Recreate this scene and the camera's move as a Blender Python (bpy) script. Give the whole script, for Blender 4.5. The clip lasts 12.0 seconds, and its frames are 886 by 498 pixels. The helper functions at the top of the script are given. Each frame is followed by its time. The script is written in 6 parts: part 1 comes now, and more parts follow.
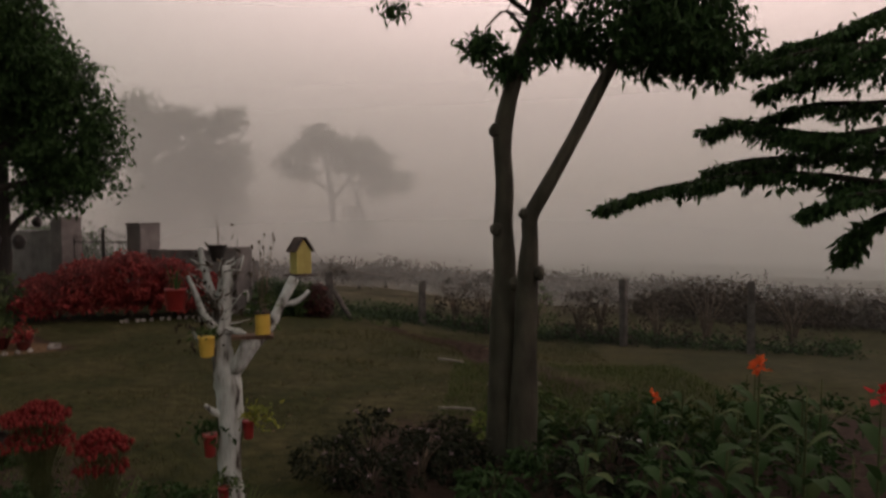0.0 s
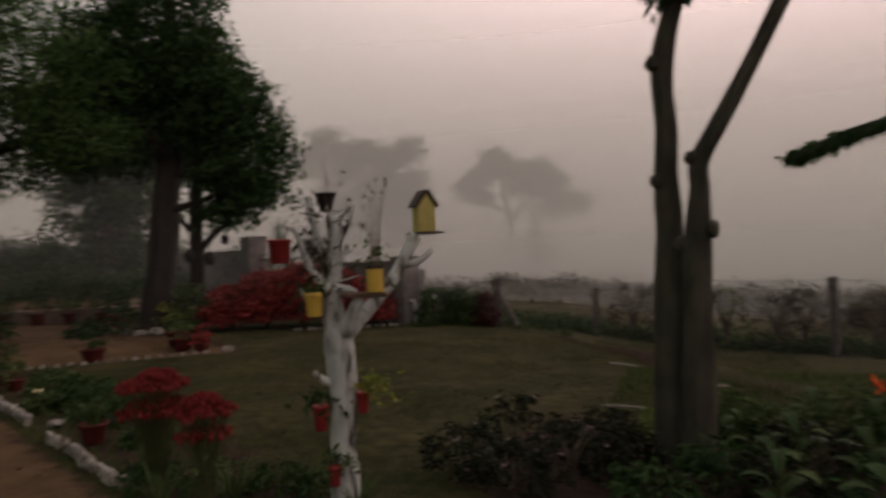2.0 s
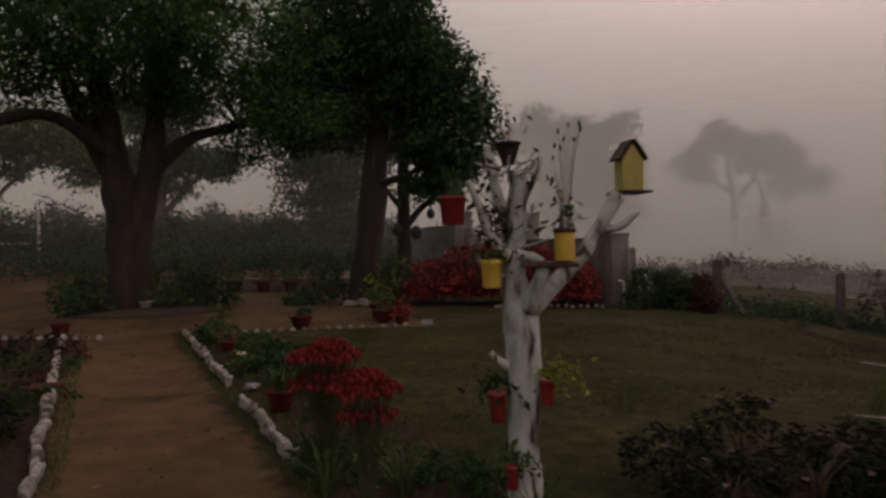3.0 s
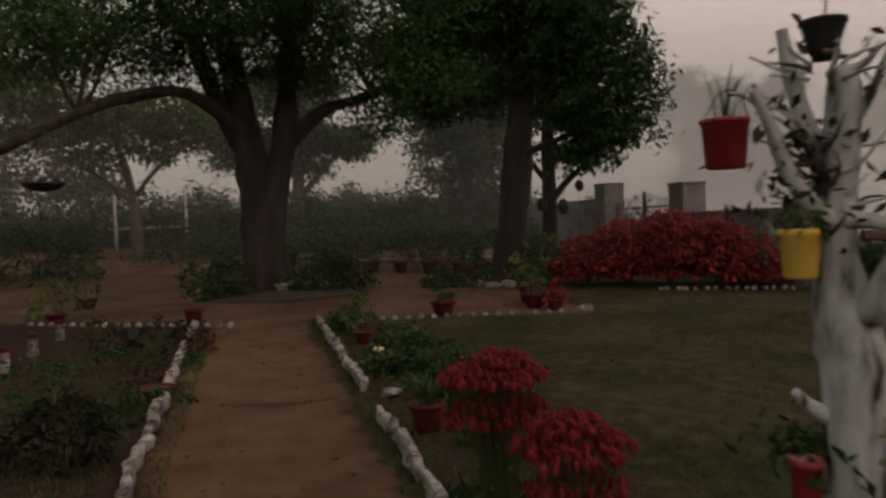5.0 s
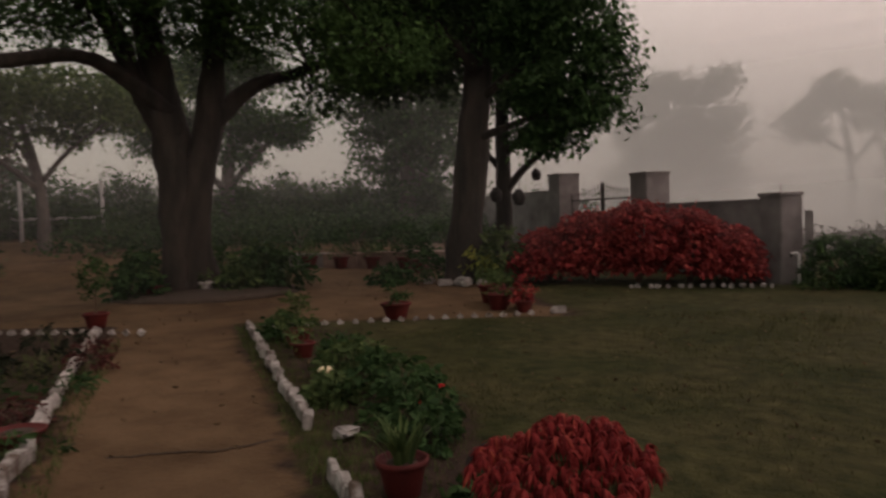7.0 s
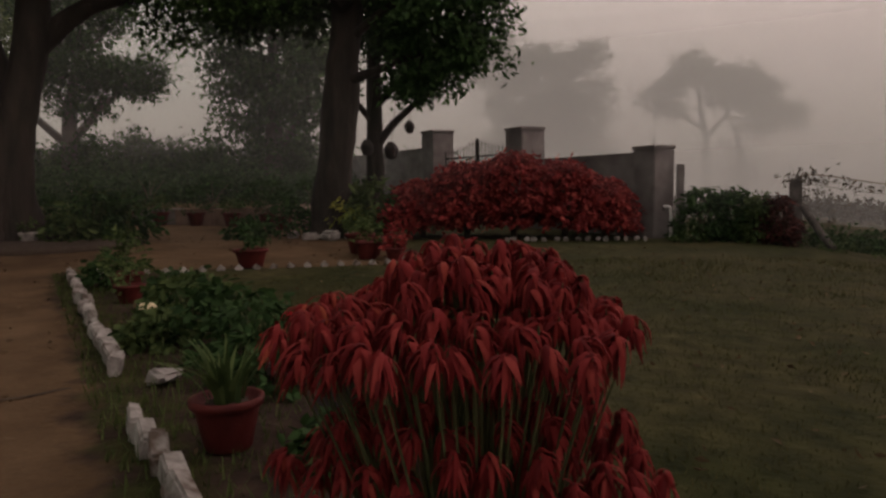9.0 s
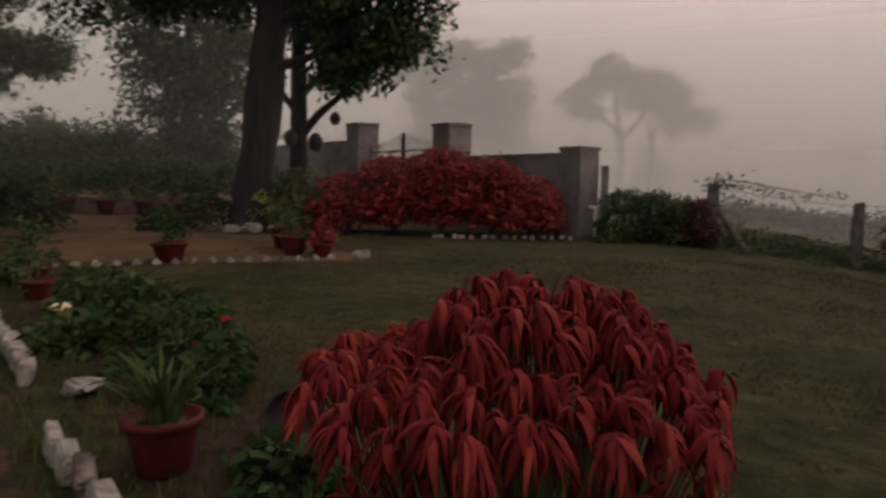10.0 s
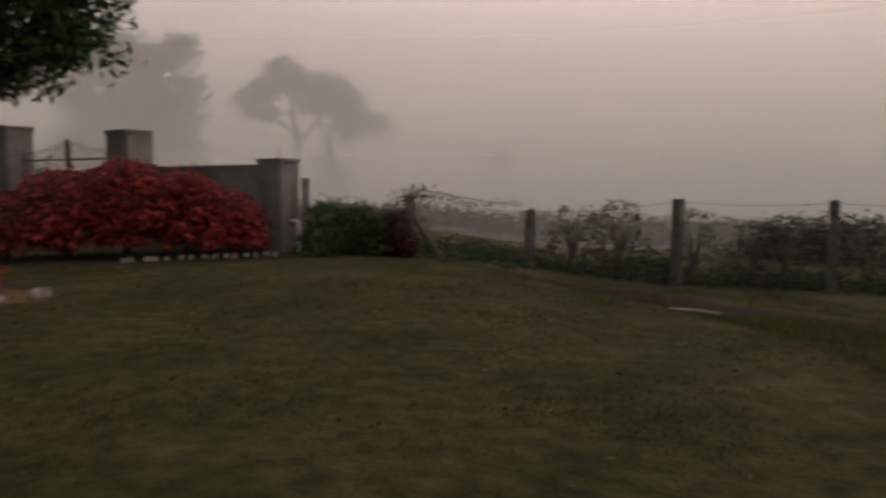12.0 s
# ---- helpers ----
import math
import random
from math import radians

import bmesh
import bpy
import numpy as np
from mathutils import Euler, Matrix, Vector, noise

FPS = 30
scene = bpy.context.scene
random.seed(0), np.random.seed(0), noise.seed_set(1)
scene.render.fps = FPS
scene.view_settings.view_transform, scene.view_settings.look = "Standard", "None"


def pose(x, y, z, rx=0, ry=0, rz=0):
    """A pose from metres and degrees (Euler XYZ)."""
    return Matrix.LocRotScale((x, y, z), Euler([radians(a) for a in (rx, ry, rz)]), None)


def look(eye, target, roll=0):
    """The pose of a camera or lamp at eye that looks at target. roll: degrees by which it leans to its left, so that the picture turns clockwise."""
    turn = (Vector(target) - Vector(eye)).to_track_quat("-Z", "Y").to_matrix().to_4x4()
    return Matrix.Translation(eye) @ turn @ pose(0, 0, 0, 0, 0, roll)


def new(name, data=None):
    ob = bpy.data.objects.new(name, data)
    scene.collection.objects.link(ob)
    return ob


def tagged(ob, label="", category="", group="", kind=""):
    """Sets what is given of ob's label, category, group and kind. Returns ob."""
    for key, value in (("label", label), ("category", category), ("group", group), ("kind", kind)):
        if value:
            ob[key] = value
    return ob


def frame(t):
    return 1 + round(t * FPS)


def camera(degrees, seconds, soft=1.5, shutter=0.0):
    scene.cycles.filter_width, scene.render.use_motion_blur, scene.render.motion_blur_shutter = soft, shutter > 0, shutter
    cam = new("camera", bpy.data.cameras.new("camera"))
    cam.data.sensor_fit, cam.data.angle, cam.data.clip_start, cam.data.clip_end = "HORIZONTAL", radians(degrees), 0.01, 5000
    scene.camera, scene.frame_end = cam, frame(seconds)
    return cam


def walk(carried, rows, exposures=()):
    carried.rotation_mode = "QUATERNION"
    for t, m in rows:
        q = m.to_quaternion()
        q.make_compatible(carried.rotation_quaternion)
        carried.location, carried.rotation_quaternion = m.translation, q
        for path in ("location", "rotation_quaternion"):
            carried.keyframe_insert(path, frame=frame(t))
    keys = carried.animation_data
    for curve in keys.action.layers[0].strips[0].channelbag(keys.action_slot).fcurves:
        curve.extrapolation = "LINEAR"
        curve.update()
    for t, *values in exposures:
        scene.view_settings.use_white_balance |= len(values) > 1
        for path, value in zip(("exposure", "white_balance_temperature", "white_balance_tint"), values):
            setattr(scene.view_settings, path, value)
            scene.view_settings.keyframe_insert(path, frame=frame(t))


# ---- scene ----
cam = camera(62.4, 12.0, soft=2.6, shutter=0.5)
PATH = [
    (0, (0.707, -0.292, 2.209), (0.598, 1.703, 2.133), -0.7),
    (0.5, (0.773, -0.116, 2.06), (0.636, 1.879, 2.081), -2.7),
    (1, (0.877, 0.03, 1.882), (0.559, 2.004, 1.904), -0.5),
    (1.5, (0.916, 0.27, 1.723), (0.53, 2.233, 1.733), -1.4),
    (2, (0.921, 0.614, 1.607), (0.324, 2.523, 1.626), -2.4),
    (2.5, (0.961, 1.01, 1.488), (-0.037, 2.744, 1.498), 0.2),
    (3, (0.707, 1.4, 1.501), (-0.405, 3.063, 1.485), -1.3),
    (3.5, (0.449, 1.719, 1.502), (-0.758, 3.313, 1.457), -1.4),
    (5.3, (-0.723, 2.639, 1.456), (-2.162, 4.027, 1.41), -2.2),
    (5.5, (-0.863, 2.74, 1.463), (-2.326, 4.104, 1.452), -1.7),
    (6, (-1.195, 2.924, 1.455), (-2.595, 4.352, 1.469), -2.3),
    (6.5, (-1.491, 3.155, 1.447), (-2.81, 4.657, 1.382), -0.9),
    (7, (-1.761, 3.431, 1.404), (-3.023, 4.98, 1.318), -2.0),
    (7.5, (-2.021, 3.668, 1.215), (-3.079, 5.362, 1.113), -2.3),
    (7.7, (-2.086, 3.747, 1.128), (-3.074, 5.482, 1.021), -2.7),
    (9.5, (-2.307, 4.23, 0.953), (-3.254, 5.982, 0.763), -0.0),
    (10, (-2.447, 4.243, 0.993), (-3.218, 6.079, 0.81), 0.6),
    (10.5, (-2.538, 4.429, 0.996), (-3.118, 6.338, 0.853), 0.6),
    (11, (-2.627, 4.465, 1.078), (-3.033, 6.418, 0.93), 0.8),
    (11.5, (-2.836, 4.433, 1.153), (-3.088, 6.407, 0.961), 0.5),
    (12, (-2.965, 4.454, 1.218), (-2.887, 6.444, 1.037), -0.2),
]
walk(cam, [(t, look(eye, target, roll)) for t, eye, target, roll in PATH],
     exposures=[(0.0, 0.48), (1.0, 0.55), (1.5, 0.5), (2.5, 0.22), (3.5, 0.15), (5.5, 0.5), (6.0, 0.54), (7.5, 0.68), (9.5, 0.42), (10.0, 0.66), (10.5, 0.72), (11.0, 0.68), (12.0, 0.64)])

# ---- light: a foggy dawn, pink towards the hidden sun ----
SUN_AZ = radians(62)
world = bpy.data.worlds.new("foggy_dawn")
scene.world = world
world.use_nodes = True
wt = world.node_tree
wt.nodes.clear()


def wn(kind, **values):
    n = wt.nodes.new(kind)
    for key, value in values.items():
        n.inputs[key].default_value = value
    return n


w_out = wn("ShaderNodeOutputWorld")
w_bg = wn("ShaderNodeBackground")
w_sky = wt.nodes.new("ShaderNodeTexSky")
w_sky.sky_type = "NISHITA"
w_sky.sun_disc = False
w_sky.sun_elevation = radians(4)
w_sky.sun_rotation = SUN_AZ
w_co = wn("ShaderNodeTexCoord")
w_sep = wn("ShaderNodeSeparateXYZ")
w_ramp = wn("ShaderNodeValToRGB")
w_ramp.color_ramp.interpolation = "B_SPLINE"
for e in range(4):
    w_ramp.color_ramp.elements.new(0.5)
for e, (at_z, col) in enumerate([(0.0, (0.17, 0.155, 0.152, 1)), (0.03, (0.31, 0.278, 0.272, 1)), (0.1, (0.62, 0.54, 0.524, 1)),
                                 (0.2, (0.73, 0.627, 0.597, 1)), (0.42, (0.8, 0.682, 0.65, 1)), (1.0, (0.42, 0.39, 0.385, 1))]):
    w_ramp.color_ramp.elements[e].position = at_z
    w_ramp.color_ramp.elements[e].color = col
w_dot = wt.nodes.new("ShaderNodeVectorMath")
w_dot.operation = "DOT_PRODUCT"
w_dot.inputs[1].default_value = (math.sin(SUN_AZ) * 0.93, math.cos(SUN_AZ) * 0.93, 0.37)
w_map = wn("ShaderNodeMapRange")
for key, value in ((1, -0.3), (2, 0.95), (3, 0.0), (4, 1.0)):
    w_map.inputs[key].default_value = value
w_glow = wt.nodes.new("ShaderNodeMix")
w_glow.data_type = "RGBA"
w_glow.inputs[6].default_value = (0.295, 0.36, 0.31, 1)
w_glow.inputs[7].default_value = (1.72, 1.42, 1.41, 1)
w_mul = wt.nodes.new("ShaderNodeMix")
w_mul.data_type = "RGBA"
w_mul.blend_type = "MULTIPLY"
w_mul.inputs[0].default_value = 1.0
w_scale = wt.nodes.new("ShaderNodeMix")
w_scale.data_type = "RGBA"
w_scale.blend_type = "ADD"
w_scale.inputs[0].default_value = 0.03
wt.links.new(w_co.outputs["Generated"], w_sep.inputs[0])
wt.links.new(w_sep.outputs["Z"], w_ramp.inputs[0])
wt.links.new(w_co.outputs["Generated"], w_dot.inputs[0])
wt.links.new(w_dot.outputs["Value"], w_map.inputs[0])
wt.links.new(w_map.outputs[0], w_glow.inputs[0])
wt.links.new(w_ramp.outputs[0], w_mul.inputs[6])
wt.links.new(w_glow.outputs[2], w_mul.inputs[7])
wt.links.new(w_mul.outputs[2], w_scale.inputs[6])
wt.links.new(w_sky.outputs[0], w_scale.inputs[7])
wt.links.new(w_scale.outputs[2], w_bg.inputs[0])
wt.links.new(w_bg.outputs[0], w_out.inputs[0])
w_bg.inputs[1].default_value = 1.0

sun_data = bpy.data.lights.new("sun", "SUN")
sun_data.energy = 0.12
sun_data.angle = radians(40)
sun_data.color = (1.0, 0.84, 0.78)
sun_ob = new("sun", sun_data)
sun_ob.matrix_world = look((30 * math.sin(SUN_AZ), 30 * math.cos(SUN_AZ), 12), (0, 0, 0))

# ---- materials ----


def material(name, stops, scale=8.0, rough=0.8, bump=0.15, bump_scale=40.0, big=0.0, big_scale=0.7, island=0.0, spec=0.25, metal=0.0, stretch=(1, 1, 1), translucent=0.0, rand=0.0):
    """A noise-coloured surface: stops of (position, colour), a second large noise that dulls it, relief, and variation per leaf or per object."""
    m = bpy.data.materials.new(name)
    m.use_nodes = True
    t = m.node_tree
    b = t.nodes["Principled BSDF"]
    b.inputs["Roughness"].default_value = rough
    b.inputs["Metallic"].default_value = metal
    b.inputs["Specular IOR Level"].default_value = spec
    co = t.nodes.new("ShaderNodeTexCoord")
    mp = t.nodes.new("ShaderNodeMapping")
    mp.inputs["Scale"].default_value = stretch
    geo = t.nodes.new("ShaderNodeNewGeometry")
    t.links.new(geo.outputs["Position"], mp.inputs[0])
    no = t.nodes.new("ShaderNodeTexNoise")
    no.inputs["Scale"].default_value = scale
    no.inputs["Detail"].default_value = 6
    t.links.new(mp.outputs[0], no.inputs["Vector"])
    value = no.outputs["Fac"]
    if island or rand:
        src = geo.outputs["Random Per Island"]
        if rand:
            src = t.nodes.new("ShaderNodeObjectInfo").outputs["Random"]
        mx = t.nodes.new("ShaderNodeMix")
        mx.inputs[0].default_value = island or rand
        t.links.new(value, mx.inputs[2])
        t.links.new(src, mx.inputs[3])
        value = mx.outputs[0]
    ramp = t.nodes.new("ShaderNodeValToRGB")
    while len(ramp.color_ramp.elements) < len(stops):
        ramp.color_ramp.elements.new(0.5)
    for e, (p, c) in enumerate(stops):
        ramp.color_ramp.elements[e].position = p
        ramp.color_ramp.elements[e].color = (*c, 1)
    t.links.new(value, ramp.inputs[0])
    colour = ramp.outputs[0]
    if big:
        n2 = t.nodes.new("ShaderNodeTexNoise")
        n2.inputs["Scale"].default_value = big_scale
        n2.inputs["Detail"].default_value = 4
        t.links.new(geo.outputs["Position"], n2.inputs["Vector"])
        r2 = t.nodes.new("ShaderNodeMapRange")
        r2.inputs[1].default_value, r2.inputs[2].default_value = 0.35, 0.7
        r2.inputs[3].default_value, r2.inputs[4].default_value = 1.0, 1.0 - big
        t.links.new(n2.outputs["Fac"], r2.inputs[0])
        mu = t.nodes.new("ShaderNodeMix")
        mu.data_type, mu.blend_type = "RGBA", "MULTIPLY"
        mu.inputs[0].default_value = 1.0
        t.links.new(colour, mu.inputs[6])
        t.links.new(r2.outputs[0], mu.inputs[7])
        colour = mu.outputs[2]
    t.links.new(colour, b.inputs["Base Color"])
    if bump:
        bn = t.nodes.new("ShaderNodeTexNoise")
        bn.inputs["Scale"].default_value = bump_scale
        bn.inputs["Detail"].default_value = 5
        t.links.new(mp.outputs[0], bn.inputs["Vector"])
        bu = t.nodes.new("ShaderNodeBump")
        bu.inputs["Strength"].default_value = bump
        bu.inputs["Distance"].default_value = 0.03
        t.links.new(bn.outputs["Fac"], bu.inputs["Height"])
        t.links.new(bu.outputs[0], b.inputs["Normal"])
    if translucent:
        tr = t.nodes.new("ShaderNodeBsdfTranslucent")
        t.links.new(colour, tr.inputs[0])
        ms = t.nodes.new("ShaderNodeMixShader")
        ms.inputs[0].default_value = translucent
        t.links.new(b.outputs[0], ms.inputs[1])
        t.links.new(tr.outputs[0], ms.inputs[2])
        t.links.new(ms.outputs[0], t.nodes["Material Output"].inputs[0])
    return m


LEAF = dict(scale=3, bump=0, rough=0.7, island=0.6, translucent=0.25, spec=0.1)
M_LEAF_DARK = material("leaf_dark", [(0.2, (0.016, 0.036, 0.012)), (0.8, (0.042, 0.084, 0.026))], **LEAF)
M_LEAF_RAIN = material("leaf_feathery", [(0.2, (0.026, 0.058, 0.016)), (0.8, (0.068, 0.13, 0.036))], **LEAF)
M_LEAF_DULLRED = material("leaf_dull_red", [(0.2, (0.03, 0.014, 0.012)), (0.8, (0.09, 0.03, 0.025))], **LEAF)
M_LEAF_MID = material("leaf_mid", [(0.2, (0.03, 0.055, 0.018)), (0.8, (0.085, 0.12, 0.04))], **LEAF)
M_LEAF_BRIGHT = material("leaf_bright", [(0.2, (0.05, 0.09, 0.02)), (0.8, (0.17, 0.2, 0.05))], **LEAF)
M_LEAF_YELLOW = material("leaf_yellow_green", [(0.2, (0.10, 0.13, 0.025)), (0.8, (0.24, 0.25, 0.05))], **LEAF)
M_LEAF_DRY = material("leaf_dry", [(0.2, (0.025, 0.022, 0.014)), (0.8, (0.06, 0.05, 0.034))], **LEAF)
M_LEAF_RED = material("leaf_red", [(0.15, (0.075, 0.008, 0.009)), (0.55, (0.18, 0.019, 0.019)), (0.8, (0.26, 0.042, 0.035)), (0.95, (0.3, 0.085, 0.03))], **LEAF)
M_LEAF_COPPER = material("leaf_copper", [(0.15, (0.08, 0.012, 0.013)), (0.6, (0.215, 0.03, 0.029)), (0.9, (0.36, 0.085, 0.065))], **LEAF)
M_LEAF_PURPLE = material("leaf_purple", [(0.2, (0.009, 0.013, 0.007)), (0.8, (0.03, 0.034, 0.019))], **LEAF)
M_PETAL_ORANGE = material("petal_orange", [(0.2, (0.55, 0.06, 0.015)), (0.8, (0.75, 0.16, 0.05))], **LEAF)
M_PETAL_PINK = material("petal_pale", [(0.2, (0.16, 0.11, 0.13)), (0.8, (0.3, 0.24, 0.25))], **LEAF)
M_PETAL_RED = material("petal_red", [(0.2, (0.4, 0.015, 0.02)), (0.8, (0.6, 0.04, 0.05))], **LEAF)
M_BARK = material("bark_dark", [(0.3, (0.012, 0.0105, 0.008)), (0.7, (0.034, 0.028, 0.021))], scale=5, bump=0.8, bump_scale=14, stretch=(1, 1, 0.25), rough=0.9)
M_BARK_TWIN = material("bark_smooth", [(0.3, (0.03, 0.03, 0.02)), (0.7, (0.08, 0.074, 0.054))], scale=7, bump=0.5, bump_scale=18, stretch=(1, 1, 0.4), rough=0.85, big=0.4, big_scale=2.0)
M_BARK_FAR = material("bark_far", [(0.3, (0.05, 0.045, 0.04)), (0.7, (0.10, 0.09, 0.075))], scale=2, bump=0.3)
M_STEM = material("stem_green", [(0.3, (0.04, 0.055, 0.02)), (0.7, (0.09, 0.10, 0.04))], bump=0.1)
M_STEM_DRY = material("stem_dry", [(0.3, (0.06, 0.045, 0.03)), (0.7, (0.13, 0.10, 0.07))], bump=0.1)
M_WHITE = material("peeling_whitewash", [(0.38, (0.05, 0.042, 0.034)), (0.45, (0.31, 0.33, 0.30)), (0.56, (0.47, 0.505, 0.475)), (1.0, (0.55, 0.595, 0.565))], scale=9, bump=0.7, bump_scale=22, stretch=(1.4, 1.4, 0.35), rough=0.85, big=0.35, big_scale=3.0)
M_BRICKW = material("whitewashed_brick", [(0.32, (0.08, 0.06, 0.045)), (0.45, (0.19, 0.18, 0.16)), (0.7, (0.37, 0.355, 0.325))], scale=14, bump=0.6, bump_scale=35, rough=0.9, rand=0.25)
M_STONE = material("pale_stone", [(0.3, (0.13, 0.125, 0.11)), (0.7, (0.32, 0.305, 0.28))], scale=9, bump=0.6, bump_scale=25, rough=0.9)
M_CEMENT = material("grey_cement", [(0.25, (0.12, 0.112, 0.105)), (0.7, (0.215, 0.20, 0.19))], scale=3.5, bump=0.3, bump_scale=45, rough=0.92, big=0.35, big_scale=0.9)
M_PLASTER = material("pinkish_plaster", [(0.25, (0.16, 0.115, 0.09)), (0.7, (0.28, 0.205, 0.165))], scale=4, bump=0.25, bump_scale=40, rough=0.92, big=0.4, big_scale=1.5)
M_IRON = material("black_iron", [(0.3, (0.015, 0.014, 0.013)), (0.7, (0.045, 0.04, 0.035))], scale=20, bump=0.1, rough=0.6, metal=0.5)
M_TERRA = material("red_painted_pot", [(0.3, (0.05, 0.007, 0.006)), (0.7, (0.10, 0.014, 0.011))], scale=10, bump=0.2, rough=0.65, big=0.3, big_scale=5)
M_REDPLASTIC = material("red_plastic", [(0.3, (0.17, 0.016, 0.015)), (0.7, (0.25, 0.026, 0.024))], scale=6, bump=0.05, rough=0.45, spec=0.4)
M_YELLOW = material("yellow_paint", [(0.25, (0.34, 0.29, 0.085)), (0.7, (0.48, 0.42, 0.14))], scale=12, bump=0.15, rough=0.7, big=0.2, big_scale=8)
M_YELLOWCAN = material("yellow_can", [(0.25, (0.50, 0.33, 0.05)), (0.7, (0.66, 0.47, 0.09))], scale=10, bump=0.1, rough=0.55)
M_ROOF = material("dark_roof_board", [(0.3, (0.03, 0.022, 0.018)), (0.7, (0.08, 0.06, 0.05))], scale=16, bump=0.3)
M_WOOD = material("weathered_wood", [(0.3, (0.07, 0.045, 0.03)), (0.7, (0.17, 0.11, 0.08))], scale=9, bump=0.4, stretch=(0.3, 1, 1))
M_POST = material("fence_post_stone", [(0.3, (0.045, 0.04, 0.035)), (0.7, (0.12, 0.11, 0.10))], scale=8, bump=0.5, rough=0.95)
M_WIRE = material("rusty_wire", [(0.3, (0.03, 0.025, 0.02)), (0.7, (0.08, 0.06, 0.05))], bump=0, rough=0.7, metal=0.3)
M_STICK = material("pale_stick", [(0.3, (0.16, 0.15, 0.13)), (0.7, (0.28, 0.26, 0.23))], scale=12, bump=0.2, rough=0.8)
M_PIPE = material("pale_plastic_pipe", [(0.3, (0.42, 0.42, 0.40)), (0.7, (0.6, 0.6, 0.57))], scale=12, bump=0.1, rough=0.5)
M_BLACK = material("black_clay", [(0.3, (0.012, 0.011, 0.01)), (0.7, (0.04, 0.034, 0.03))], scale=12, bump=0.3, rough=0.7)
M_SOILPOT = material("potting_soil", [(0.3, (0.025, 0.018, 0.013)), (0.7, (0.06, 0.045, 0.03))], scale=30, bump=0.6)
M_LAMP = material("cream_lamp_cap", [(0.3, (0.6, 0.5, 0.3)), (0.7, (0.75, 0.66, 0.42))], bump=0, rough=0.4)
M_LITTER = material("fallen_leaf", [(0.2, (0.05, 0.035, 0.02)), (0.8, (0.15, 0.11, 0.065))], **LEAF)
M_GRASS = material("grass_blade", [(0.2, (0.04, 0.047, 0.017)), (0.55, (0.064, 0.066, 0.026)), (0.9, (0.105, 0.096, 0.043))], **LEAF)
M_GRASS_GREEN = material("grass_green", [(0.2, (0.035, 0.055, 0.016)), (0.8, (0.085, 0.11, 0.035))], **LEAF)


